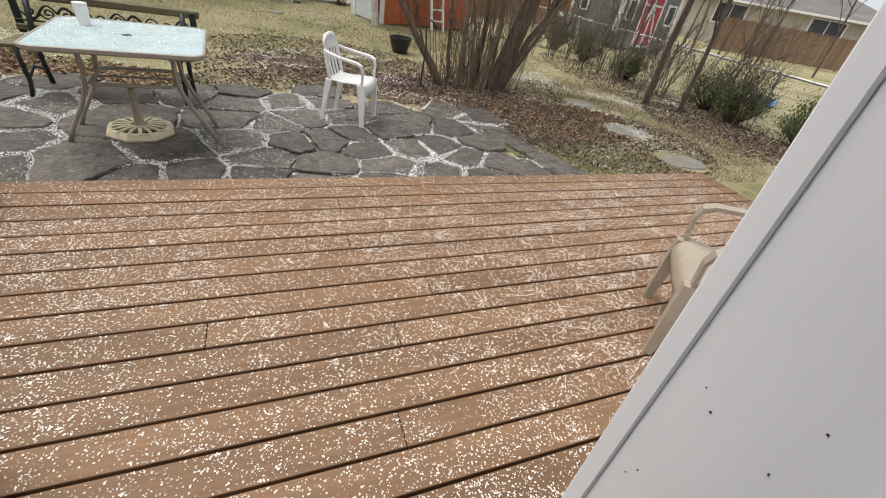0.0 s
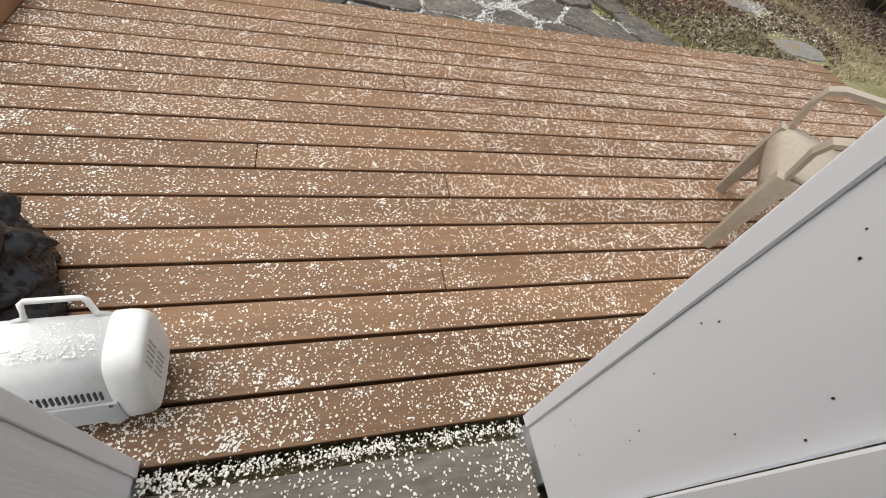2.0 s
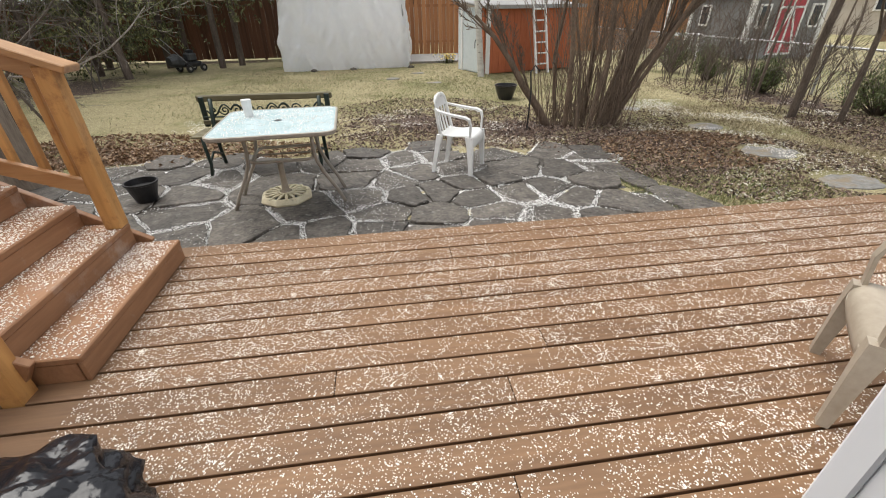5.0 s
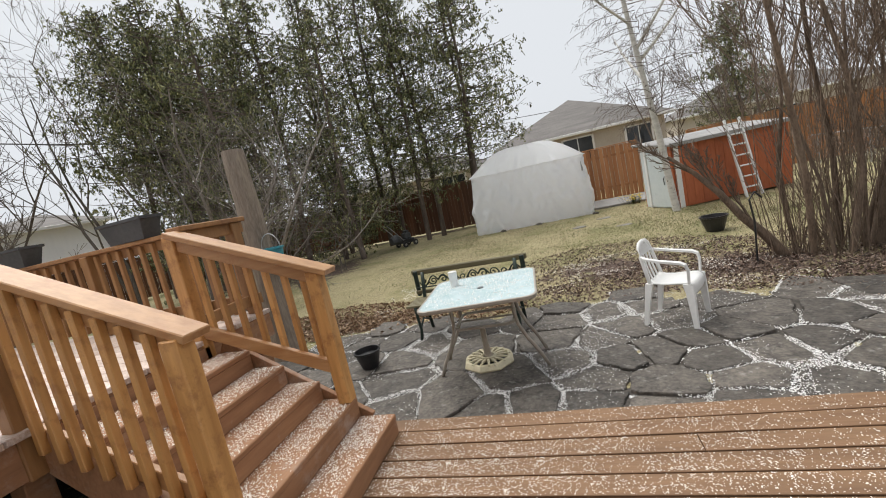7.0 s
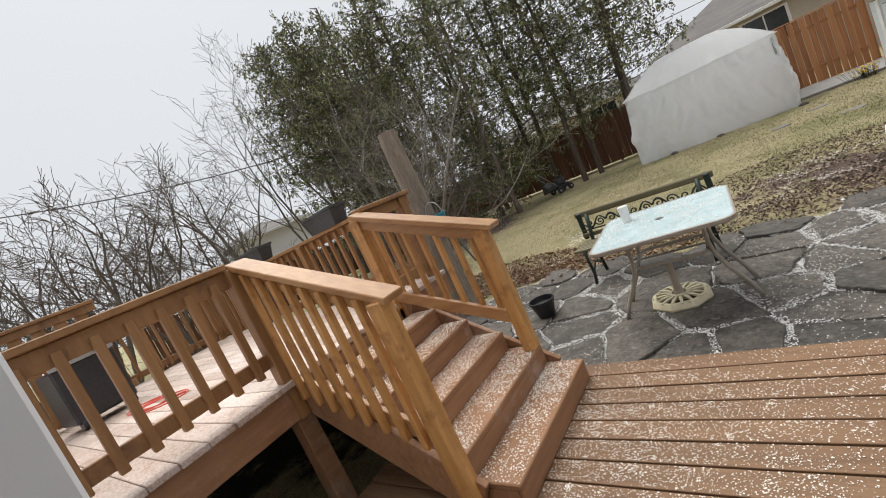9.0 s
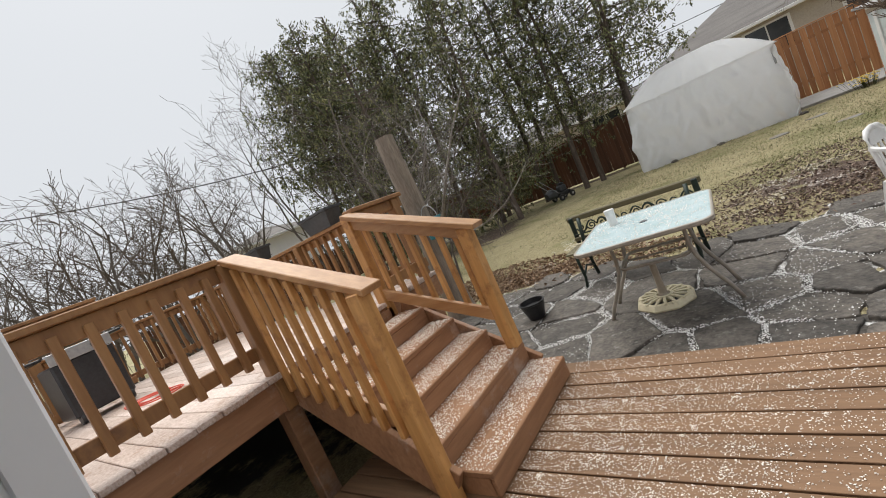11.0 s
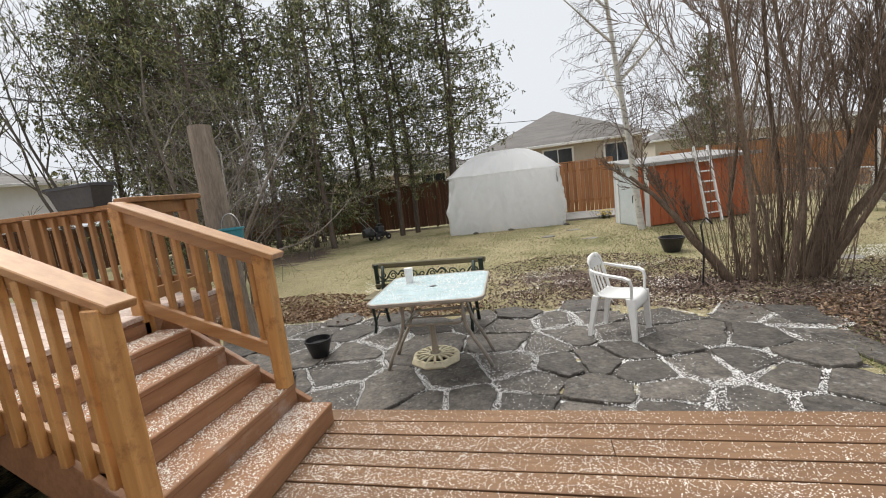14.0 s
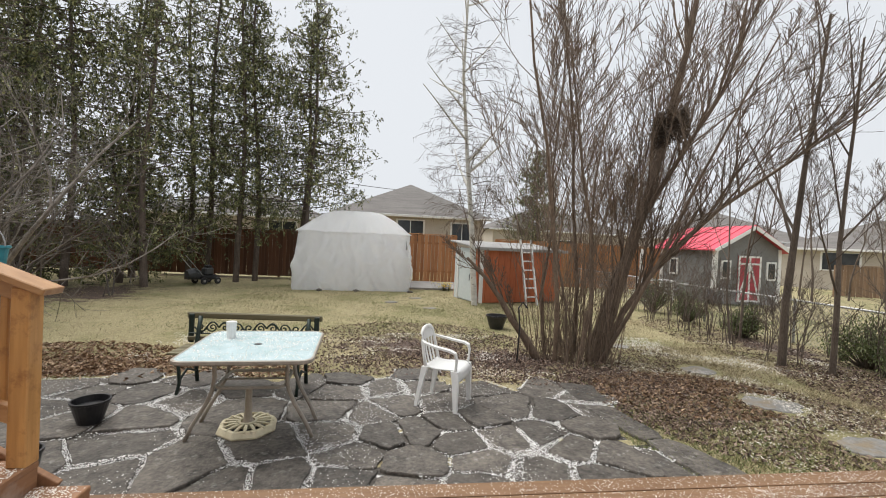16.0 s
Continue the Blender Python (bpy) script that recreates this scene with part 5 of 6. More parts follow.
flowers = thing("flower_clump", pose(2.55, 12.6, ground_height(2.5, 12.6)), "clump of yellow spring flowers by the shed", "flowers")
bl, gr = [], []
for i in range(70):
    x, y, h = random.gauss(0, 0.14), random.gauss(0, 0.10), random.uniform(0.12, 0.30)
    bl.append(revolve([(0.0, 0.0), (0.030, 0.018), (0.0, 0.022)], 6, (x, y, h)))
    gr.append(tube([(x * 0.7, y * 0.7, 0), (x, y, h)], 0.004, 3))
soup("blossoms", bl, M_YELLOW, flowers)
soup("stems", gr, M_LEAF, flowers)
M_BLUE = surface("blue_plastic", (0.04, 0.16, 0.42), (0.08, 0.26, 0.58), 12, 2, 0.35, 0.05)
sled = thing("plastic_sled", pose(11.3, 4.2, -0.30, 0, 0, 25), "blue plastic sled on the neighbour's grass", "sled")
soup("shell", [slab([((-0.5, -0.25, 0.28), (-0.5, 0.25, 0.28)), ((-0.42, -0.25, 0.10), (-0.42, 0.25, 0.10)), ((-0.3, -0.25, 0.04), (-0.3, 0.25, 0.04)), ((0.5, -0.25, 0.04), (0.5, 0.25, 0.04)), ((0.58, -0.25, 0.14), (0.58, 0.25, 0.14))], 0.02)], M_BLUE, sled)
hook = soup("garden_stake", [tube([(2.28, 3.25, -0.2), (2.30, 3.25, 0.35), (2.27, 3.25, 0.62), (2.33, 3.25, 0.70), (2.40, 3.25, 0.62)], 0.012, 6)], M_BLACK)
tagged(hook, "thin black iron garden hook stuck in the ground", "garden hook")


# ---- bare trees ----
def spray(chunks, p, d, length, r, depth, rnd, lift=0.10, wild=0.22, forks=(3, 5), shrink=0.58, start=0.25, angle=(22, 55), thin=0.0025, child=0.62):
    """A branch from p along d, with smaller branches on it."""
    n = 5 if depth > 1 else (4 if depth == 1 else 3)
    pts, rad = [p.copy()], [r]
    q, v = p.copy(), d.normalized()
    for i in range(n):
        v = (v + Vector((rnd.gauss(0, wild), rnd.gauss(0, wild), rnd.gauss(0, wild) * 0.6 + lift))).normalized()
        q = q + v * (length / n)
        pts.append(q.copy())
        rad.append(max(thin, r * (1 - 0.72 * (i + 1) / n)))
    chunks.append(tube(pts, rad, 7 if r > 0.03 else (5 if r > 0.012 else 3), False))
    if depth == 0:
        return
    k = rnd.randint(*forks)
    for j in range(k):
        t = start + (1 - start) * (j + rnd.random()) / k
        i = min(n - 1, int(t * n))
        at = pts[i].lerp(pts[i + 1], t * n - i)
        ax = (pts[i + 1] - pts[i]).normalized()
        side = ax.orthogonal().normalized()
        side.rotate(Matrix.Rotation(rnd.uniform(0, 2 * math.pi), 3, ax))
        a = radians(rnd.uniform(*angle))
        spray(chunks, at, ax * math.cos(a) + side * math.sin(a), length * shrink * rnd.uniform(0.7, 1.15) * (1.1 - 0.4 * t), max(thin, rad[i] * child), depth - 1, rnd, lift, wild, forks, shrink, start, angle, thin, child)


def bare_tree(name, x, y, height, r, label, seed, material, stems=1, depth=3, lean=(0, 0), group="bare trees", spread=0.12, **kw):
    """Trunks and limbs of a leafless tree."""
    rnd = random.Random(seed)
    g = ground_height(x, y) - 0.05
    tree = thing(name, pose(x, y, g), label, "tree", group=group)
    for s in range(stems):
        trunk, limbs = [], []
        a = rnd.uniform(0, 2 * math.pi)
        p = Vector((math.cos(a), math.sin(a), 0)) * (spread * (stems > 1))
        d = Vector((lean[0] + rnd.gauss(0, 0.035), lean[1] + rnd.gauss(0, 0.035), 1))
        spray(limbs, p, d, height * rnd.uniform(0.85, 1.05), r * rnd.uniform(0.8, 1.1), depth, rnd, **kw)
        soup("trunk", limbs[:1], material, tree, smooth=True)
        soup("crown", limbs[1:], material, tree)
    return tree


# ---- clump of willow stems beside the patio ----
rnd = random.Random(77)
M_WILLOW = surface("olive_brown_bark", (0.080, 0.054, 0.037), (0.215, 0.155, 0.11), 40, 7, 0.85, 0.5, (2, 2, 0.5), vary=0.2)
willow = thing("willow_clump", pose(-0.14, -0.45, -0.2), "large multi-stemmed bare willow with brown bark", "tree")
STEMS = (  # base x, y, lean x, lean y, length, radius
    (3.40, 3.95, 0.14, 0.10, 6.0, 0.044), (3.0, 3.70, -0.06, 0.0, 5.2, 0.046), (2.80, 3.85, -0.36, 0.05, 1.9, 0.085), (3.28, 3.55, 0.03, -0.12, 4.8, 0.045),
    (2.95, 3.95, -0.22, 0.1, 4.8, 0.034), (3.25, 4.10, -0.02, 0.15, 4.8, 0.036), (3.10, 3.50, -0.12, -0.08, 4.4, 0.026), (3.65, 3.65, 0.16, -0.12, 4.8, 0.040), (3.45, 3.6, 0.08, -0.1, 4.6, 0.034))
HEAVY_STEMS = (  # the two heavy stems that lean out, as x, y, z
    (((3.66, 3.75, 0.0), (3.82, 3.74, 0.7), (4.03, 3.72, 1.5), (4.33, 3.72, 2.5), (4.60, 3.72, 3.6), (4.82, 3.66, 4.8), (5.0, 3.6, 6.4)), 0.098),
    (((3.72, 3.70, 0.0), (4.00, 3.66, 0.8), (4.55, 3.60, 1.6), (5.35, 3.50, 2.4), (6.30, 3.40, 3.1), (7.40, 3.30, 3.9)), 0.048),
    (((3.60, 3.90, 0.0), (3.95, 3.90, 1.2), (4.45, 3.92, 2.3), (5.05, 3.95, 3.3), (5.75, 4.00, 4.4), (6.30, 4.05, 5.8)), 0.052))
for path, r in HEAVY_STEMS:
    path = [Vector(p) for p in path]
    n = len(path) - 1
    soup("stem", [tube(path, [r * (1.15 - 0.85 * k / n) for k in range(n + 1)], 9, False)], M_WILLOW, willow, smooth=True)
    chunks = []
    for j in range(34):
        f = rnd.uniform(0.22, 1.0) * n
        k = min(n - 1, int(f))
        d = (path[k + 1] - path[k]).normalized() * 0.7 + Vector((rnd.gauss(0, 0.35), rnd.gauss(0, 0.35), 0.55))
        spray(chunks, path[k].lerp(path[k + 1], f - k), d, rnd.uniform(0.9, 2.6), rnd.uniform(0.008, 0.020), 2, rnd, lift=0.07, wild=0.08, forks=(5, 8), shrink=0.46, start=0.2, angle=(12, 42), thin=0.0036, child=0.5)
    soup("crown", chunks, M_WILLOW, willow)
for i, (x, y, lx, ly, L, r) in enumerate(STEMS):
    chunks = []
    spray(chunks, Vector((x, y, 0)), Vector((lx, ly, 1)), L, r * 0.82, 3, rnd, lift=0.06, wild=0.115, forks=(7, 10), shrink=0.42, start=0.30, angle=(12, 42), thin=0.0036, child=0.36)
    soup("stem", chunks[:1], M_WILLOW, willow, smooth=True)
    soup("crown", chunks[1:], M_WILLOW, willow)
shoots = []
for i in range(130):
    cx, cy, cr = ((2.90, 3.85, 0.26), (3.25, 3.65, 0.26), (3.66, 3.70, 0.36), (3.45, 4.1, 0.32))[i % 4]
    a, q = rnd.uniform(0, 2 * math.pi), rnd.random()
    p = Vector((cx + cr * q * math.cos(a), cy + cr * q * math.sin(a), 0))
    d = Vector((rnd.gauss(0.02, 0.16) + 0.10 * math.cos(a) * q, rnd.gauss(0, 0.15), 1))
    spray(shoots, p, d, rnd.uniform(0.8, 3.8), rnd.uniform(0.004, 0.010), 1, rnd, lift=0.05, wild=0.07, forks=(2, 4), shrink=0.45, start=0.4, angle=(12, 35))
soup("crown", shoots, M_WILLOW, willow)
nest = []
for i in range(420):
    a, b = rnd.uniform(0, 2 * math.pi), rnd.gauss(0, 0.1)
    c = Vector((4.64 + 0.17 * math.cos(a), 3.70 + 0.17 * math.sin(a), 3.62 + b + 0.10 * math.cos(a)))
    v = Vector((-math.sin(a), math.cos(a), rnd.gauss(0, 0.4))) * rnd.uniform(0.1, 0.24)
    nest.append(tube([c - v, c + v * 0.1 + Vector((0, 0, 0.02)), c + v], 0.006, 3, False))
soup("twig_knot", nest, M_BARK, willow)

# ---- other bare trees ----
bare_tree("bare_tree", 6.64, 3.25, 5.2, 0.062, "slender bare tree beside the chain-link fence", 5, M_BARK, 1, 3, (-0.07, 0.0), child=0.5, lift=0.06, wild=0.045, forks=(5, 7), angle=(18, 42), shrink=0.46)
bare_tree("bare_tree", 7.05, 2.82, 5.4, 0.055, "slender bare tree beside the chain-link fence", 6, M_BARK, 1, 3, (-0.07, 0.0), child=0.5, lift=0.07, wild=0.035, forks=(5, 7), angle=(18, 42), shrink=0.46)
bare_tree("bare_tree", 7.6, 5.2, 5.0, 0.032, "slender bare tree beside the chain-link fence", 8, M_BARK, 2, 3, (0.02, 0.0), child=0.5, lift=0.07, wild=0.06, forks=(5, 7), angle=(18, 42), shrink=0.46)
for i in range(17):
    x, y = 7.6 + 0.85 * math.sin(i * 2.3), 2.3 + i * 0.5
    t = bare_tree("bare_shrub", x, y, 1.25 + 0.4 * math.sin(i * 1.7), 0.011, "leafless brown shrub along the fence", 100 + i, M_BARK, 8, 2, (0, 0), "fence shrubs", 0.28, lift=0.05, wild=0.12, forks=(4, 6), shrink=0.5, thin=0.0032)
birch = bare_tree("birch_tree", 2.88, 9.0, 8.4, 0.105, "young white-barked birch with drooping twigs beside the shed", 14, M_BIRCH, 1, 1, (-0.06, 0.0), lift=0.05, wild=0.05, forks=(10, 12), angle=(35, 65), shrink=0.28, start=0.35)
tw = []
for i in range(85):
    z = rnd.uniform(2.4, 8.0)
    a = rnd.uniform(0, 2 * math.pi)
    p = Vector((2.88 - 0.06 * z, 9.0, z - 0.25))
    d = Vector((math.cos(a), math.sin(a), 0.35))
    spray(tw, p, d, rnd.uniform(0.9, 2.0) * (1.15 - z / 14), 0.010, 2, rnd, lift=-0.12, wild=0.14, forks=(4, 6), shrink=0.45, thin=0.003)
soup("crown", tw, M_BARK, birch).matrix_basis = Matrix.Translation((-2.88, -9.0, 0.2 + 0.05))
for i, (x, y, h) in enumerate(((-13.5, 0.5, 4.4), (-16, 3.0, 4.9), (-15, 5.6, 5.1), (-19, 1.0, 5.2), (-24.5, 6.0, 5.1), (-18.5, 6.5, 5.6), (-21, 4.0, 5.7), (-14.5, 8.6, 7.4), (-22, -0.8, 5.1), (-17, -0.8, 4.3), (-12.0, 3.6, 3.8), (-25, 2.4, 5.7), (-16.6, 12.3, 10.8))):
    bare_tree("bare_tree", x, y, h * 1.22, 0.075, "spreading bare grey tree beyond the raised deck", 200 + i, M_BARKG, 2, 3, (0, 0), lift=0.05, wild=0.20, forks=(4, 6), angle=(25, 60), shrink=0.56, start=0.2, thin=0.007, child=0.62)
for i in range(14):
    x, y = -14.5 - 4.5 * (i % 3) - 0.8 * math.sin(i * 1.3), -2.2 + i * 0.85
    if 1.33 < -(x - 0.1) / (y + 2.5) < 1.8:  # the gap in which the white outbuilding shows
        continue
    bare_tree("bare_tree", x, y, 5.0 + 0.9 * math.sin(i * 2.1) + 0.6 * (i % 3), 0.06, "bushy bare brown tree beyond the raised deck", 450 + i, M_BARK, 2, 3, (0, 0), spread=0.3, lift=0.04, wild=0.22, forks=(4, 6), angle=(25, 65), shrink=0.58, start=0.18, thin=0.008, child=0.62)
M_PALEBARK = surface("pale_grey_bark", (0.13, 0.112, 0.095), (0.28, 0.25, 0.22), 40, 5, 0.9, 0.5, (2, 2, 0.5))
bare_tree("bare_tree", -5.9, 4.3, 4.6, 0.045, "bare grey tree with crooked limbs behind the cut trunk", 321, M_PALEBARK, 3, 3, (0.05, 0.0), lift=0.03, wild=0.17, forks=(4, 6), angle=(30, 70), shrink=0.56, start=0.18, thin=0.0035, child=0.55, spread=0.25)
bare_tree("bare_tree", -7.6, 6.6, 4.4, 0.042, "bare grey tree with crooked limbs below the cedars", 322, M_PALEBARK, 3, 3, (0.10, 0.0), lift=0.01, wild=0.17, forks=(4, 6), angle=(30, 70), shrink=0.56, start=0.18, thin=0.0035, child=0.55, spread=0.25)
for i, (x, y, h, s) in enumerate(((-4.4, 3.6, 3.4, 4), (-5.6, 5.0, 3.6, 3), (-6.8, 6.6, 3.2, 4), (-5.0, 2.4, 4.4, 2), (-7.6, 4.4, 3.6, 3), (-8.6, 8.2, 3.0, 4), (-6.2, 8.8, 2.0, 3))):
    bare_tree("bare_shrub", x, y, h, 0.022, "tangled bare grey shrub below the cedars", 300 + i, M_BARKG, s, 3, (0.02, 0), "tangled shrubs", 0.35, lift=0.015, wild=0.20, forks=(3, 5), angle=(25, 65), shrink=0.55, start=0.2, thin=0.0025, child=0.5)
for i in range(22):
    x, y = 5.5 + i * 0.95, 20 + 3 * math.sin(i * 1.9) - 0.35 * i
    bare_tree("bare_tree", x, y, 5.8 + math.sin(i * 2.7), 0.055, "distant bare tree behind the sheds", 400 + i, M_BARK, 1, 3, (0, 0), lift=0.08, wild=0.10, forks=(6, 8), angle=(18, 42), shrink=0.5, thin=0.006, child=0.45)


# ---- cedars ----
def leaf_mesh(name, at, size, droop, material, parent, seed):
    """Many small flat sprays of foliage: centres, sizes; one mesh."""
    rng = np.random.default_rng(seed)
    n = len(at)
    a = rng.uniform(0, 2 * math.pi, n)
    tilt = rng.normal(-droop, 0.5, n)
    ax = np.stack([np.cos(a) * np.cos(tilt), np.sin(a) * np.cos(tilt), np.sin(tilt)], 1)
    up = rng.normal(0, 1, (n, 3))
    sd = np.cross(ax, up)
    sd /= np.linalg.norm(sd, axis=1)[:, None]
    L, Wd = (size * rng.uniform(0.6, 1.4, n))[:, None], (size * rng.uniform(0.25, 0.5, n))[:, None]
    nm = np.cross(ax, sd)
    v = np.stack([at - ax * L * 0.5, at + sd * Wd * 0.5 + nm * Wd * 0.15, at + ax * L * 0.55, at - sd * Wd * 0.5 + nm * Wd * 0.12], 1)
    f = np.arange(n)[:, None] * 4 + np.array([[0, 1, 2, 3]])
    me = bpy.data.meshes.new(name)
    me.from_pydata(v.reshape(-1, 3).tolist(), [], f.tolist())
    me.materials.append(material)
    ob = new(name, me)
    ob.parent = parent
    return ob


def foliage(name, dark, mid, light):
    m, n, l, b = principled(name)
    g = n.new("ShaderNodeNewGeometry")
    l.new(ramp(n, l, g.outputs["Random Per Island"], [(0.0, dark), (0.6, mid), (1.0, light)]), b.inputs["Base Color"])
    b.inputs["Roughness"].default_value = 0.6
    return m


M_CEDARLEAF = foliage("cedar_sprays", (0.030, 0.036, 0.015), (0.128, 0.140, 0.052), (0.31, 0.30, 0.13))
M_SPRUCE = foliage("juniper_sprays", (0.04, 0.055, 0.018), (0.10, 0.125, 0.04), (0.18, 0.20, 0.08))


def cedar(x, y, height, radius, low, seed, label, density=1.0, trunks=1, wide=0.55):
    """A cedar: trunks, drooping limbs, and sprays gathered along the limbs."""
    rnd = random.Random(seed)
    g = ground_height(x, y) - 0.05
    tree = thing("cedar_tree", pose(x, y, g), label, "tree", group="cedar trees")
    pts, limbs, trunkc = [], [], []
    for s in range(trunks):
        bx, by = (rnd.gauss(0, 0.35), rnd.gauss(0, 0.2)) if trunks > 1 else (0, 0)
        tx, ty = bx * 1.9 + rnd.gauss(0, 0.2), by + rnd.gauss(0, 0.2)
        h = height * rnd.uniform(0.9, 1.0)
        axis = [Vector((bx + (tx - bx) * f + 0.10 * math.sin(f * 7 + s + seed), by + (ty - by) * f, h * f)) for f in [k / 8 for k in range(9)]]
        trunkc.append(tube(axis, [0.10 * (1 - 0.85 * k / 8) + 0.008 for k in range(9)], 8, False))
        n = int(140 * density * height / 10 / trunks ** 0.5)
        for i in range(n):
            f = (low + (h - low) * ((i + rnd.random()) / n) ** 0.85) / h
            z = f * h
            prof = math.sin(math.pi * min(1, max(0.02, (z - low + 0.5) / (h - low + 0.9))) ** wide) ** 0.75
            r = radius * prof * rnd.uniform(0.55, 1.12)
            a = rnd.uniform(0, 2 * math.pi)
            k = int(f * 8)
            p = axis[min(k, 7)].lerp(axis[min(k, 7) + 1], f * 8 - k)
            rise = rnd.uniform(-0.1, 0.45)
            line = [p + Vector((math.cos(a) * r * t, math.sin(a) * r * t, r * (rise * t + 0.25 * t * t - 0.30 * t))) for t in (0, 0.35, 0.7, 1.0)]
            limbs.append(tube(line, [0.026, 0.020, 0.013, 0.005], 3, False))
            for j in range(int(15 * r / radius * density) + 4):
                t = rnd.random() ** 0.6
                kk = min(2, int(t * 3))
                c = line[kk].lerp(line[kk + 1], t * 3 - kk)
                w = 0.08 + 0.24 * t
                e = Vector((c.x + rnd.gauss(0, w), c.y + rnd.gauss(0, w), c.z - abs(rnd.gauss(0, 0.16)) + 0.05))
                down = Vector((rnd.gauss(0, 0.10), rnd.gauss(0, 0.10), -rnd.uniform(0.12, 0.38)))
                for k in range(rnd.randint(7, 11)):
                    q = e + down * rnd.random()
                    pts.append((q.x + rnd.gauss(0, 0.035), q.y + rnd.gauss(0, 0.035), q.z))
    soup("trunk", trunkc, M_BARK, tree, smooth=True)
    soup("crown", limbs, M_BARK, tree)
    leaf_mesh("crown", np.array(pts), 0.115, 0.85, M_CEDARLEAF, tree, seed)
    return tree


CEDARS = ((-2.9, 14.3, 11.2, 2.5, 2.6, 2, 0.85), (-4.6, 13.6, 12.0, 2.3, 2.0, 2, 0.9), (-6.6, 13.9, 12.5, 2.5, 1.2, 2, 0.75), (-8.9, 13.6, 12.0, 2.5, 0.6, 2, 0.75), (-11.3, 13.2, 12.5, 2.6, 0.4, 1, 0.65), (-13.6, 12.2, 12.0, 3.0, 0.3, 1, 0.85),
          (-10.0, 10.9, 9.4, 2.2, 0.3, 1, 1.0), (-12.4, 9.9, 9.8, 2.4, 2.6, 1, 1.0), (-8.0, 12.0, 5.0, 1.7, 0.2, 1, 0.9),
          (-9.2, 8.8, 9.6, 2.2, 0.5, 1, 0.65), (-11.4, 9.2, 10.2, 2.6, 0.4, 1, 1.0), (-6.9, 11.0, 9.4, 1.9, 1.0, 1, 0.65), (-15.5, 14.0, 12.5, 3.0, 0.3, 1, 0.9), (-13.9, 9.6, 10.8, 2.4, 4.2, 1, 0.9), (-8.7, 10.7, 10.6, 2.0, 4.5, 1, 0.7))
for i, (x, y, h, r, low, k, dens) in enumerate(CEDARS):
    cedar(x, y, h, r, low, 500 + i, "tall dark green cedar with thin see-through foliage" if i < 3 else "dense dark green cedar reaching almost to the ground", dens, k)
cedar(10.2, 24, 9.2, 2.3, 1.0, 540, "dark spruce behind the orange shed", 1.2)
for i, (x, y, h, r) in enumerate(((8.3, 3.3, 0.85, 0.55), (7.9, 2.4, 0.9, 0.55), (8.4, 7.6, 0.9, 0.5), (8.5, 9.2, 1.1, 0.6), (8.2, 5.6, 0.7, 0.45), (8.0, 1.2, 0.8, 0.5))):
    rnd2 = random.Random(600 + i)
    g = ground_height(x, y)
    bush = thing("juniper_bush", pose(x, y, g), "small green juniper bush beside the fence", "bush", group="juniper bushes")
    st, pts = [], []
    for j in range(70):
        a, f = rnd2.uniform(0, 2 * math.pi), rnd2.random() ** 0.5
        tip = Vector((math.cos(a) * r * f, math.sin(a) * r * f, h * (1.05 - 0.65 * f * f) * rnd2.uniform(0.7, 1.1)))
        st.append(tube([Vector((tip.x * 0.1, tip.y * 0.1, -0.02)), tip * 0.55, tip], [0.012, 0.008, 0.003], 3, False))
        for k in range(46):
            q = tip * rnd2.uniform(0.45, 1.05)
            pts.append((q.x + rnd2.gauss(0, 0.05), q.y + rnd2.gauss(0, 0.05), max(0.02, q.z + rnd2.gauss(0, 0.05))))
    soup("crown", st, M_BARK, bush)
    leaf_mesh("foliage", np.array(pts), 0.050, -0.9, M_SPRUCE, bush, 700 + i)

# ---- fallen leaves and grass ----
rng = np.random.default_rng(9)


def litter(name, n, zones, size, material, label):
    pts = []
    while len(pts) < n:
        cx, cy, rx, ry = zones[rng.integers(len(zones))]
        a, q = rng.uniform(0, 2 * math.pi), rng.uniform(0, 1) ** 0.5
        x, y = cx + rx * q * math.cos(a), cy + ry * q * math.sin(a)
        if y < 0.05 or any((x - a1) ** 2 + (y - b1) ** 2 < (r1 * 0.9) ** 2 for a1, b1, r1 in STEP_STONES) or (inside(x, y) and rng.uniform() > 0.05) or (x < UX1 + 0.1 and y < UY1):
            continue
        z = PATIO_Z + 0.015 if inside(x, y) else ground_height(x, y) + 0.012 + 0.03 * noise.noise(Vector((x * 0.9, y * 0.9, 0))) * (y > 3)
        pts.append((x, y, z + rng.uniform(0, 0.02)))
    ob = leaf_mesh(name, np.array(pts), size, 0.0, material, None, n)
    return tagged(ob, label, "leaves", kind="stuff")


M_LEAFLITTER = foliage("fallen_leaves", (0.028, 0.017, 0.013), (0.130, 0.078, 0.056), (0.36, 0.27, 0.21))
M_RUSTLEAF = foliage("rusty_leaves", (0.09, 0.05, 0.028), (0.22, 0.125, 0.065), (0.42, 0.30, 0.19))
litter("fallen_leaves", 38000, ((2.8, 3.3, 2.2, 1.6), (0.8, 4.4, 2.0, 1.6), (7.6, 4.2, 1.4, 3.8), (3.3, 1.9, 0.9, 1.0), (1.6, 2.9, 2.2, 0.8), (7.0, 1.8, 1.1, 1.6), (4.2, 1.3, 1.4, 1.2)), 0.046, M_LEAFLITTER, "brown fallen leaves covering the ground")
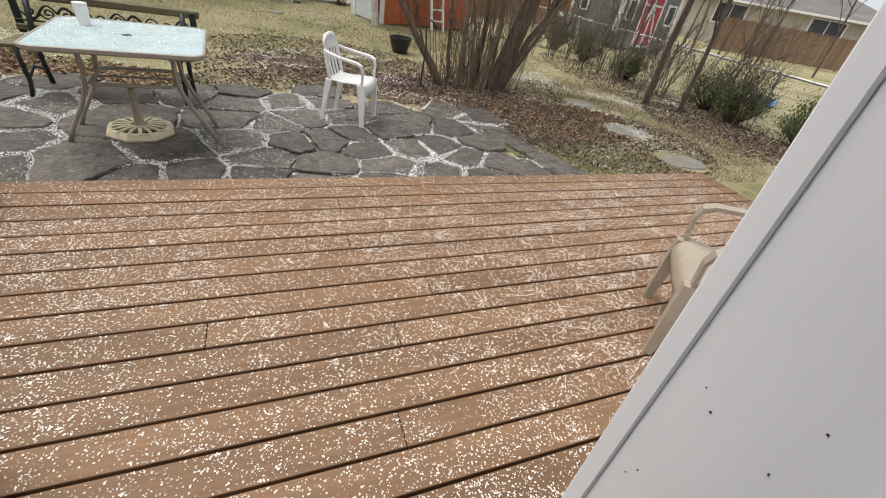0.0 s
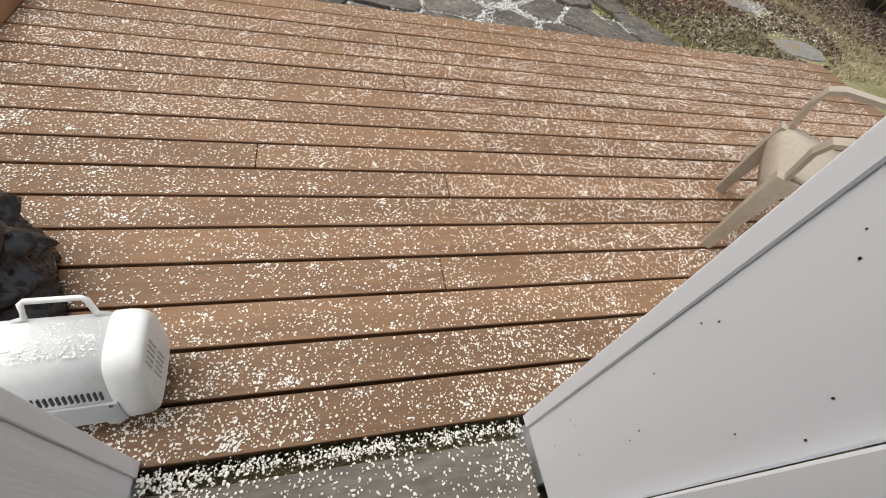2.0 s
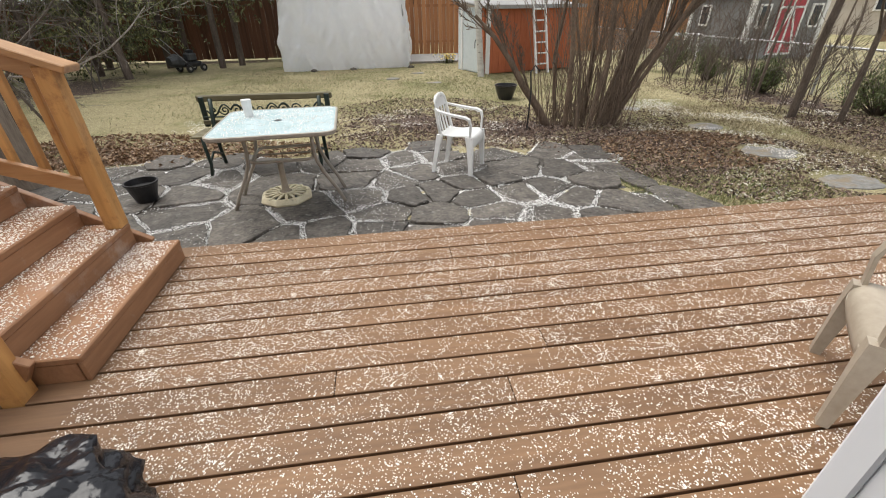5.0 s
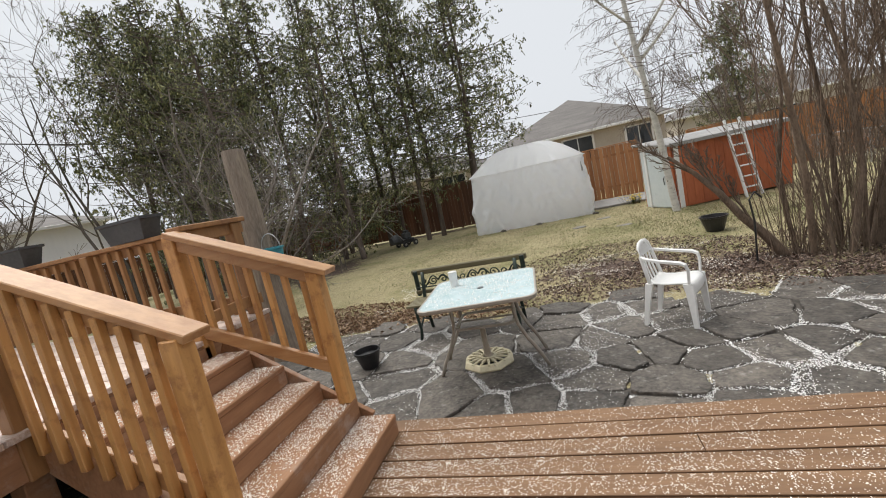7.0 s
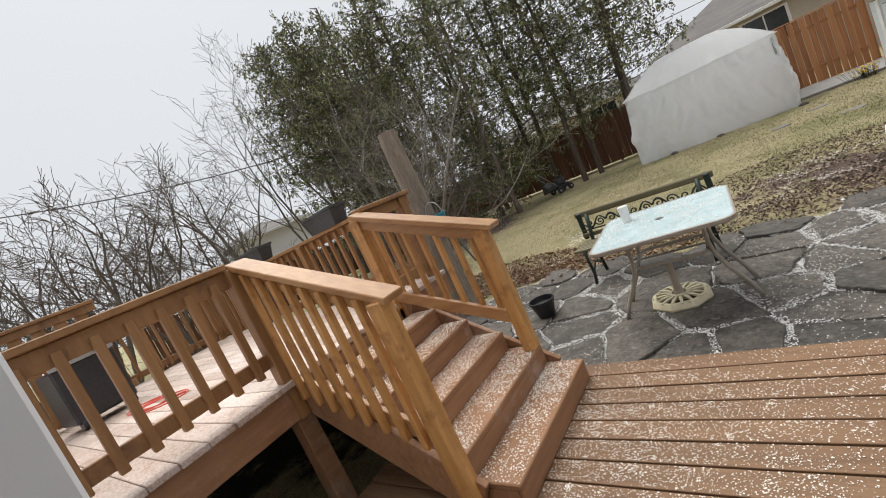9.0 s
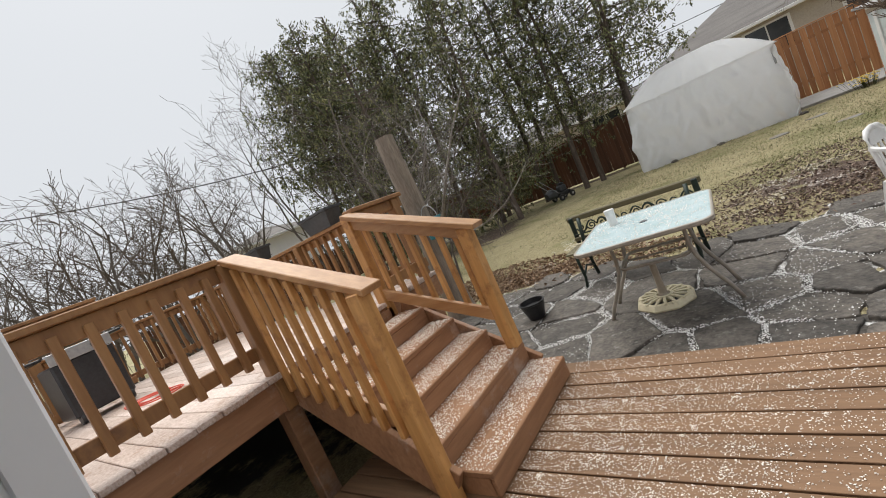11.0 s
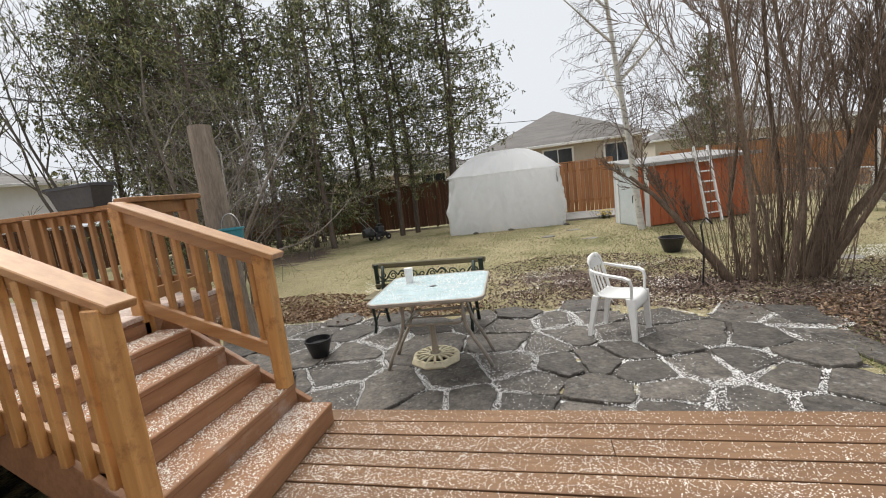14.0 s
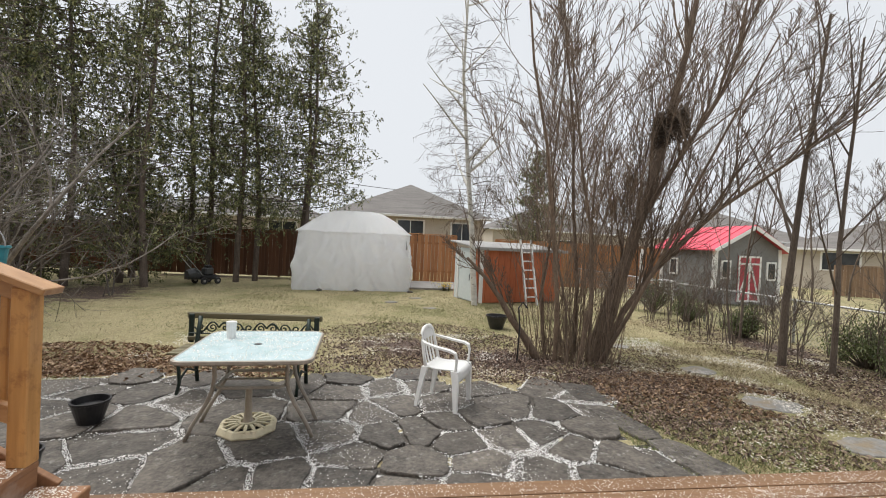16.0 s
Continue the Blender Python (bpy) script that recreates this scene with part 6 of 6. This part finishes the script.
litter("rusty_leaves", 9000, ((-2.6, 2.75, 2.1, 0.55), (3.9, 1.9, 1.1, 0.8), (-3.6, 3.2, 1.6, 0.8)), 0.065, M_RUSTLEAF, "rust-coloured leaves along the patio's edge")
M_BLADE = foliage("dry_grass_blades", (0.12, 0.092, 0.048), (0.31, 0.25, 0.14), (0.54, 0.47, 0.31))
M_BLADEG = foliage("green_grass_blades", (0.06, 0.075, 0.018), (0.13, 0.15, 0.04), (0.26, 0.26, 0.10))


def grass(name, n, zones, material, label, seed):
    rg = np.random.default_rng(seed)
    vs, fs = [], []
    while len(fs) < n:
        cx, cy, rx, ry = zones[rg.integers(len(zones))]
        x, y = cx + rg.uniform(-rx, rx), cy + rg.uniform(-ry, ry)
        if y < 0.05 or any((x - a1) ** 2 + (y - b1) ** 2 < (r1 * 0.9) ** 2 for a1, b1, r1 in STEP_STONES) or inside(x, y) or (x < UX1 + 0.1 and y < UY1) or noise.noise(Vector((x * 0.8, y * 0.8, seed))) < rg.uniform(-0.6, 0.3):
            continue
        z = ground_height(x, y) + 0.03 * noise.noise(Vector((x * 0.9, y * 0.9, 0))) * (y > 3)
        a, h, w = rg.uniform(0, 2 * math.pi), rg.uniform(0.012, 0.05), rg.uniform(0.003, 0.007)
        c, s = math.cos(a), math.sin(a)
        lx, ly = rg.normal(0, 0.035), rg.normal(0, 0.035)
        o = len(vs)
        vs += [(x - c * w, y - s * w, z - 0.005), (x + c * w, y + s * w, z - 0.005), (x + lx, y + ly, z + h)]
        fs.append((o, o + 1, o + 2))
    me = bpy.data.meshes.new(name)
    me.from_pydata(vs, [], fs)
    me.materials.append(material)
    tagged(new(name, me), label, "grass", kind="stuff")


grass("dry_grass", 72000, ((-4.5, 6.5, 4.5, 5.5), (0.5, 9.5, 4, 4), (5.2, 2.4, 1.3, 1.9), (4.6, 1.6, 1.6, 1.6), (5, 6, 2, 3)), M_BLADE, "short straw-coloured dormant grass", 3)
grass("green_grass", 36000, ((0.0, 9.0, 4.5, 4.0), (2.5, 7.0, 2.5, 2.5), (11, 6, 2, 4), (3.6, 0.9, 1.1, 0.9)), M_BLADEG, "short green grass patches in the lawn", 4)
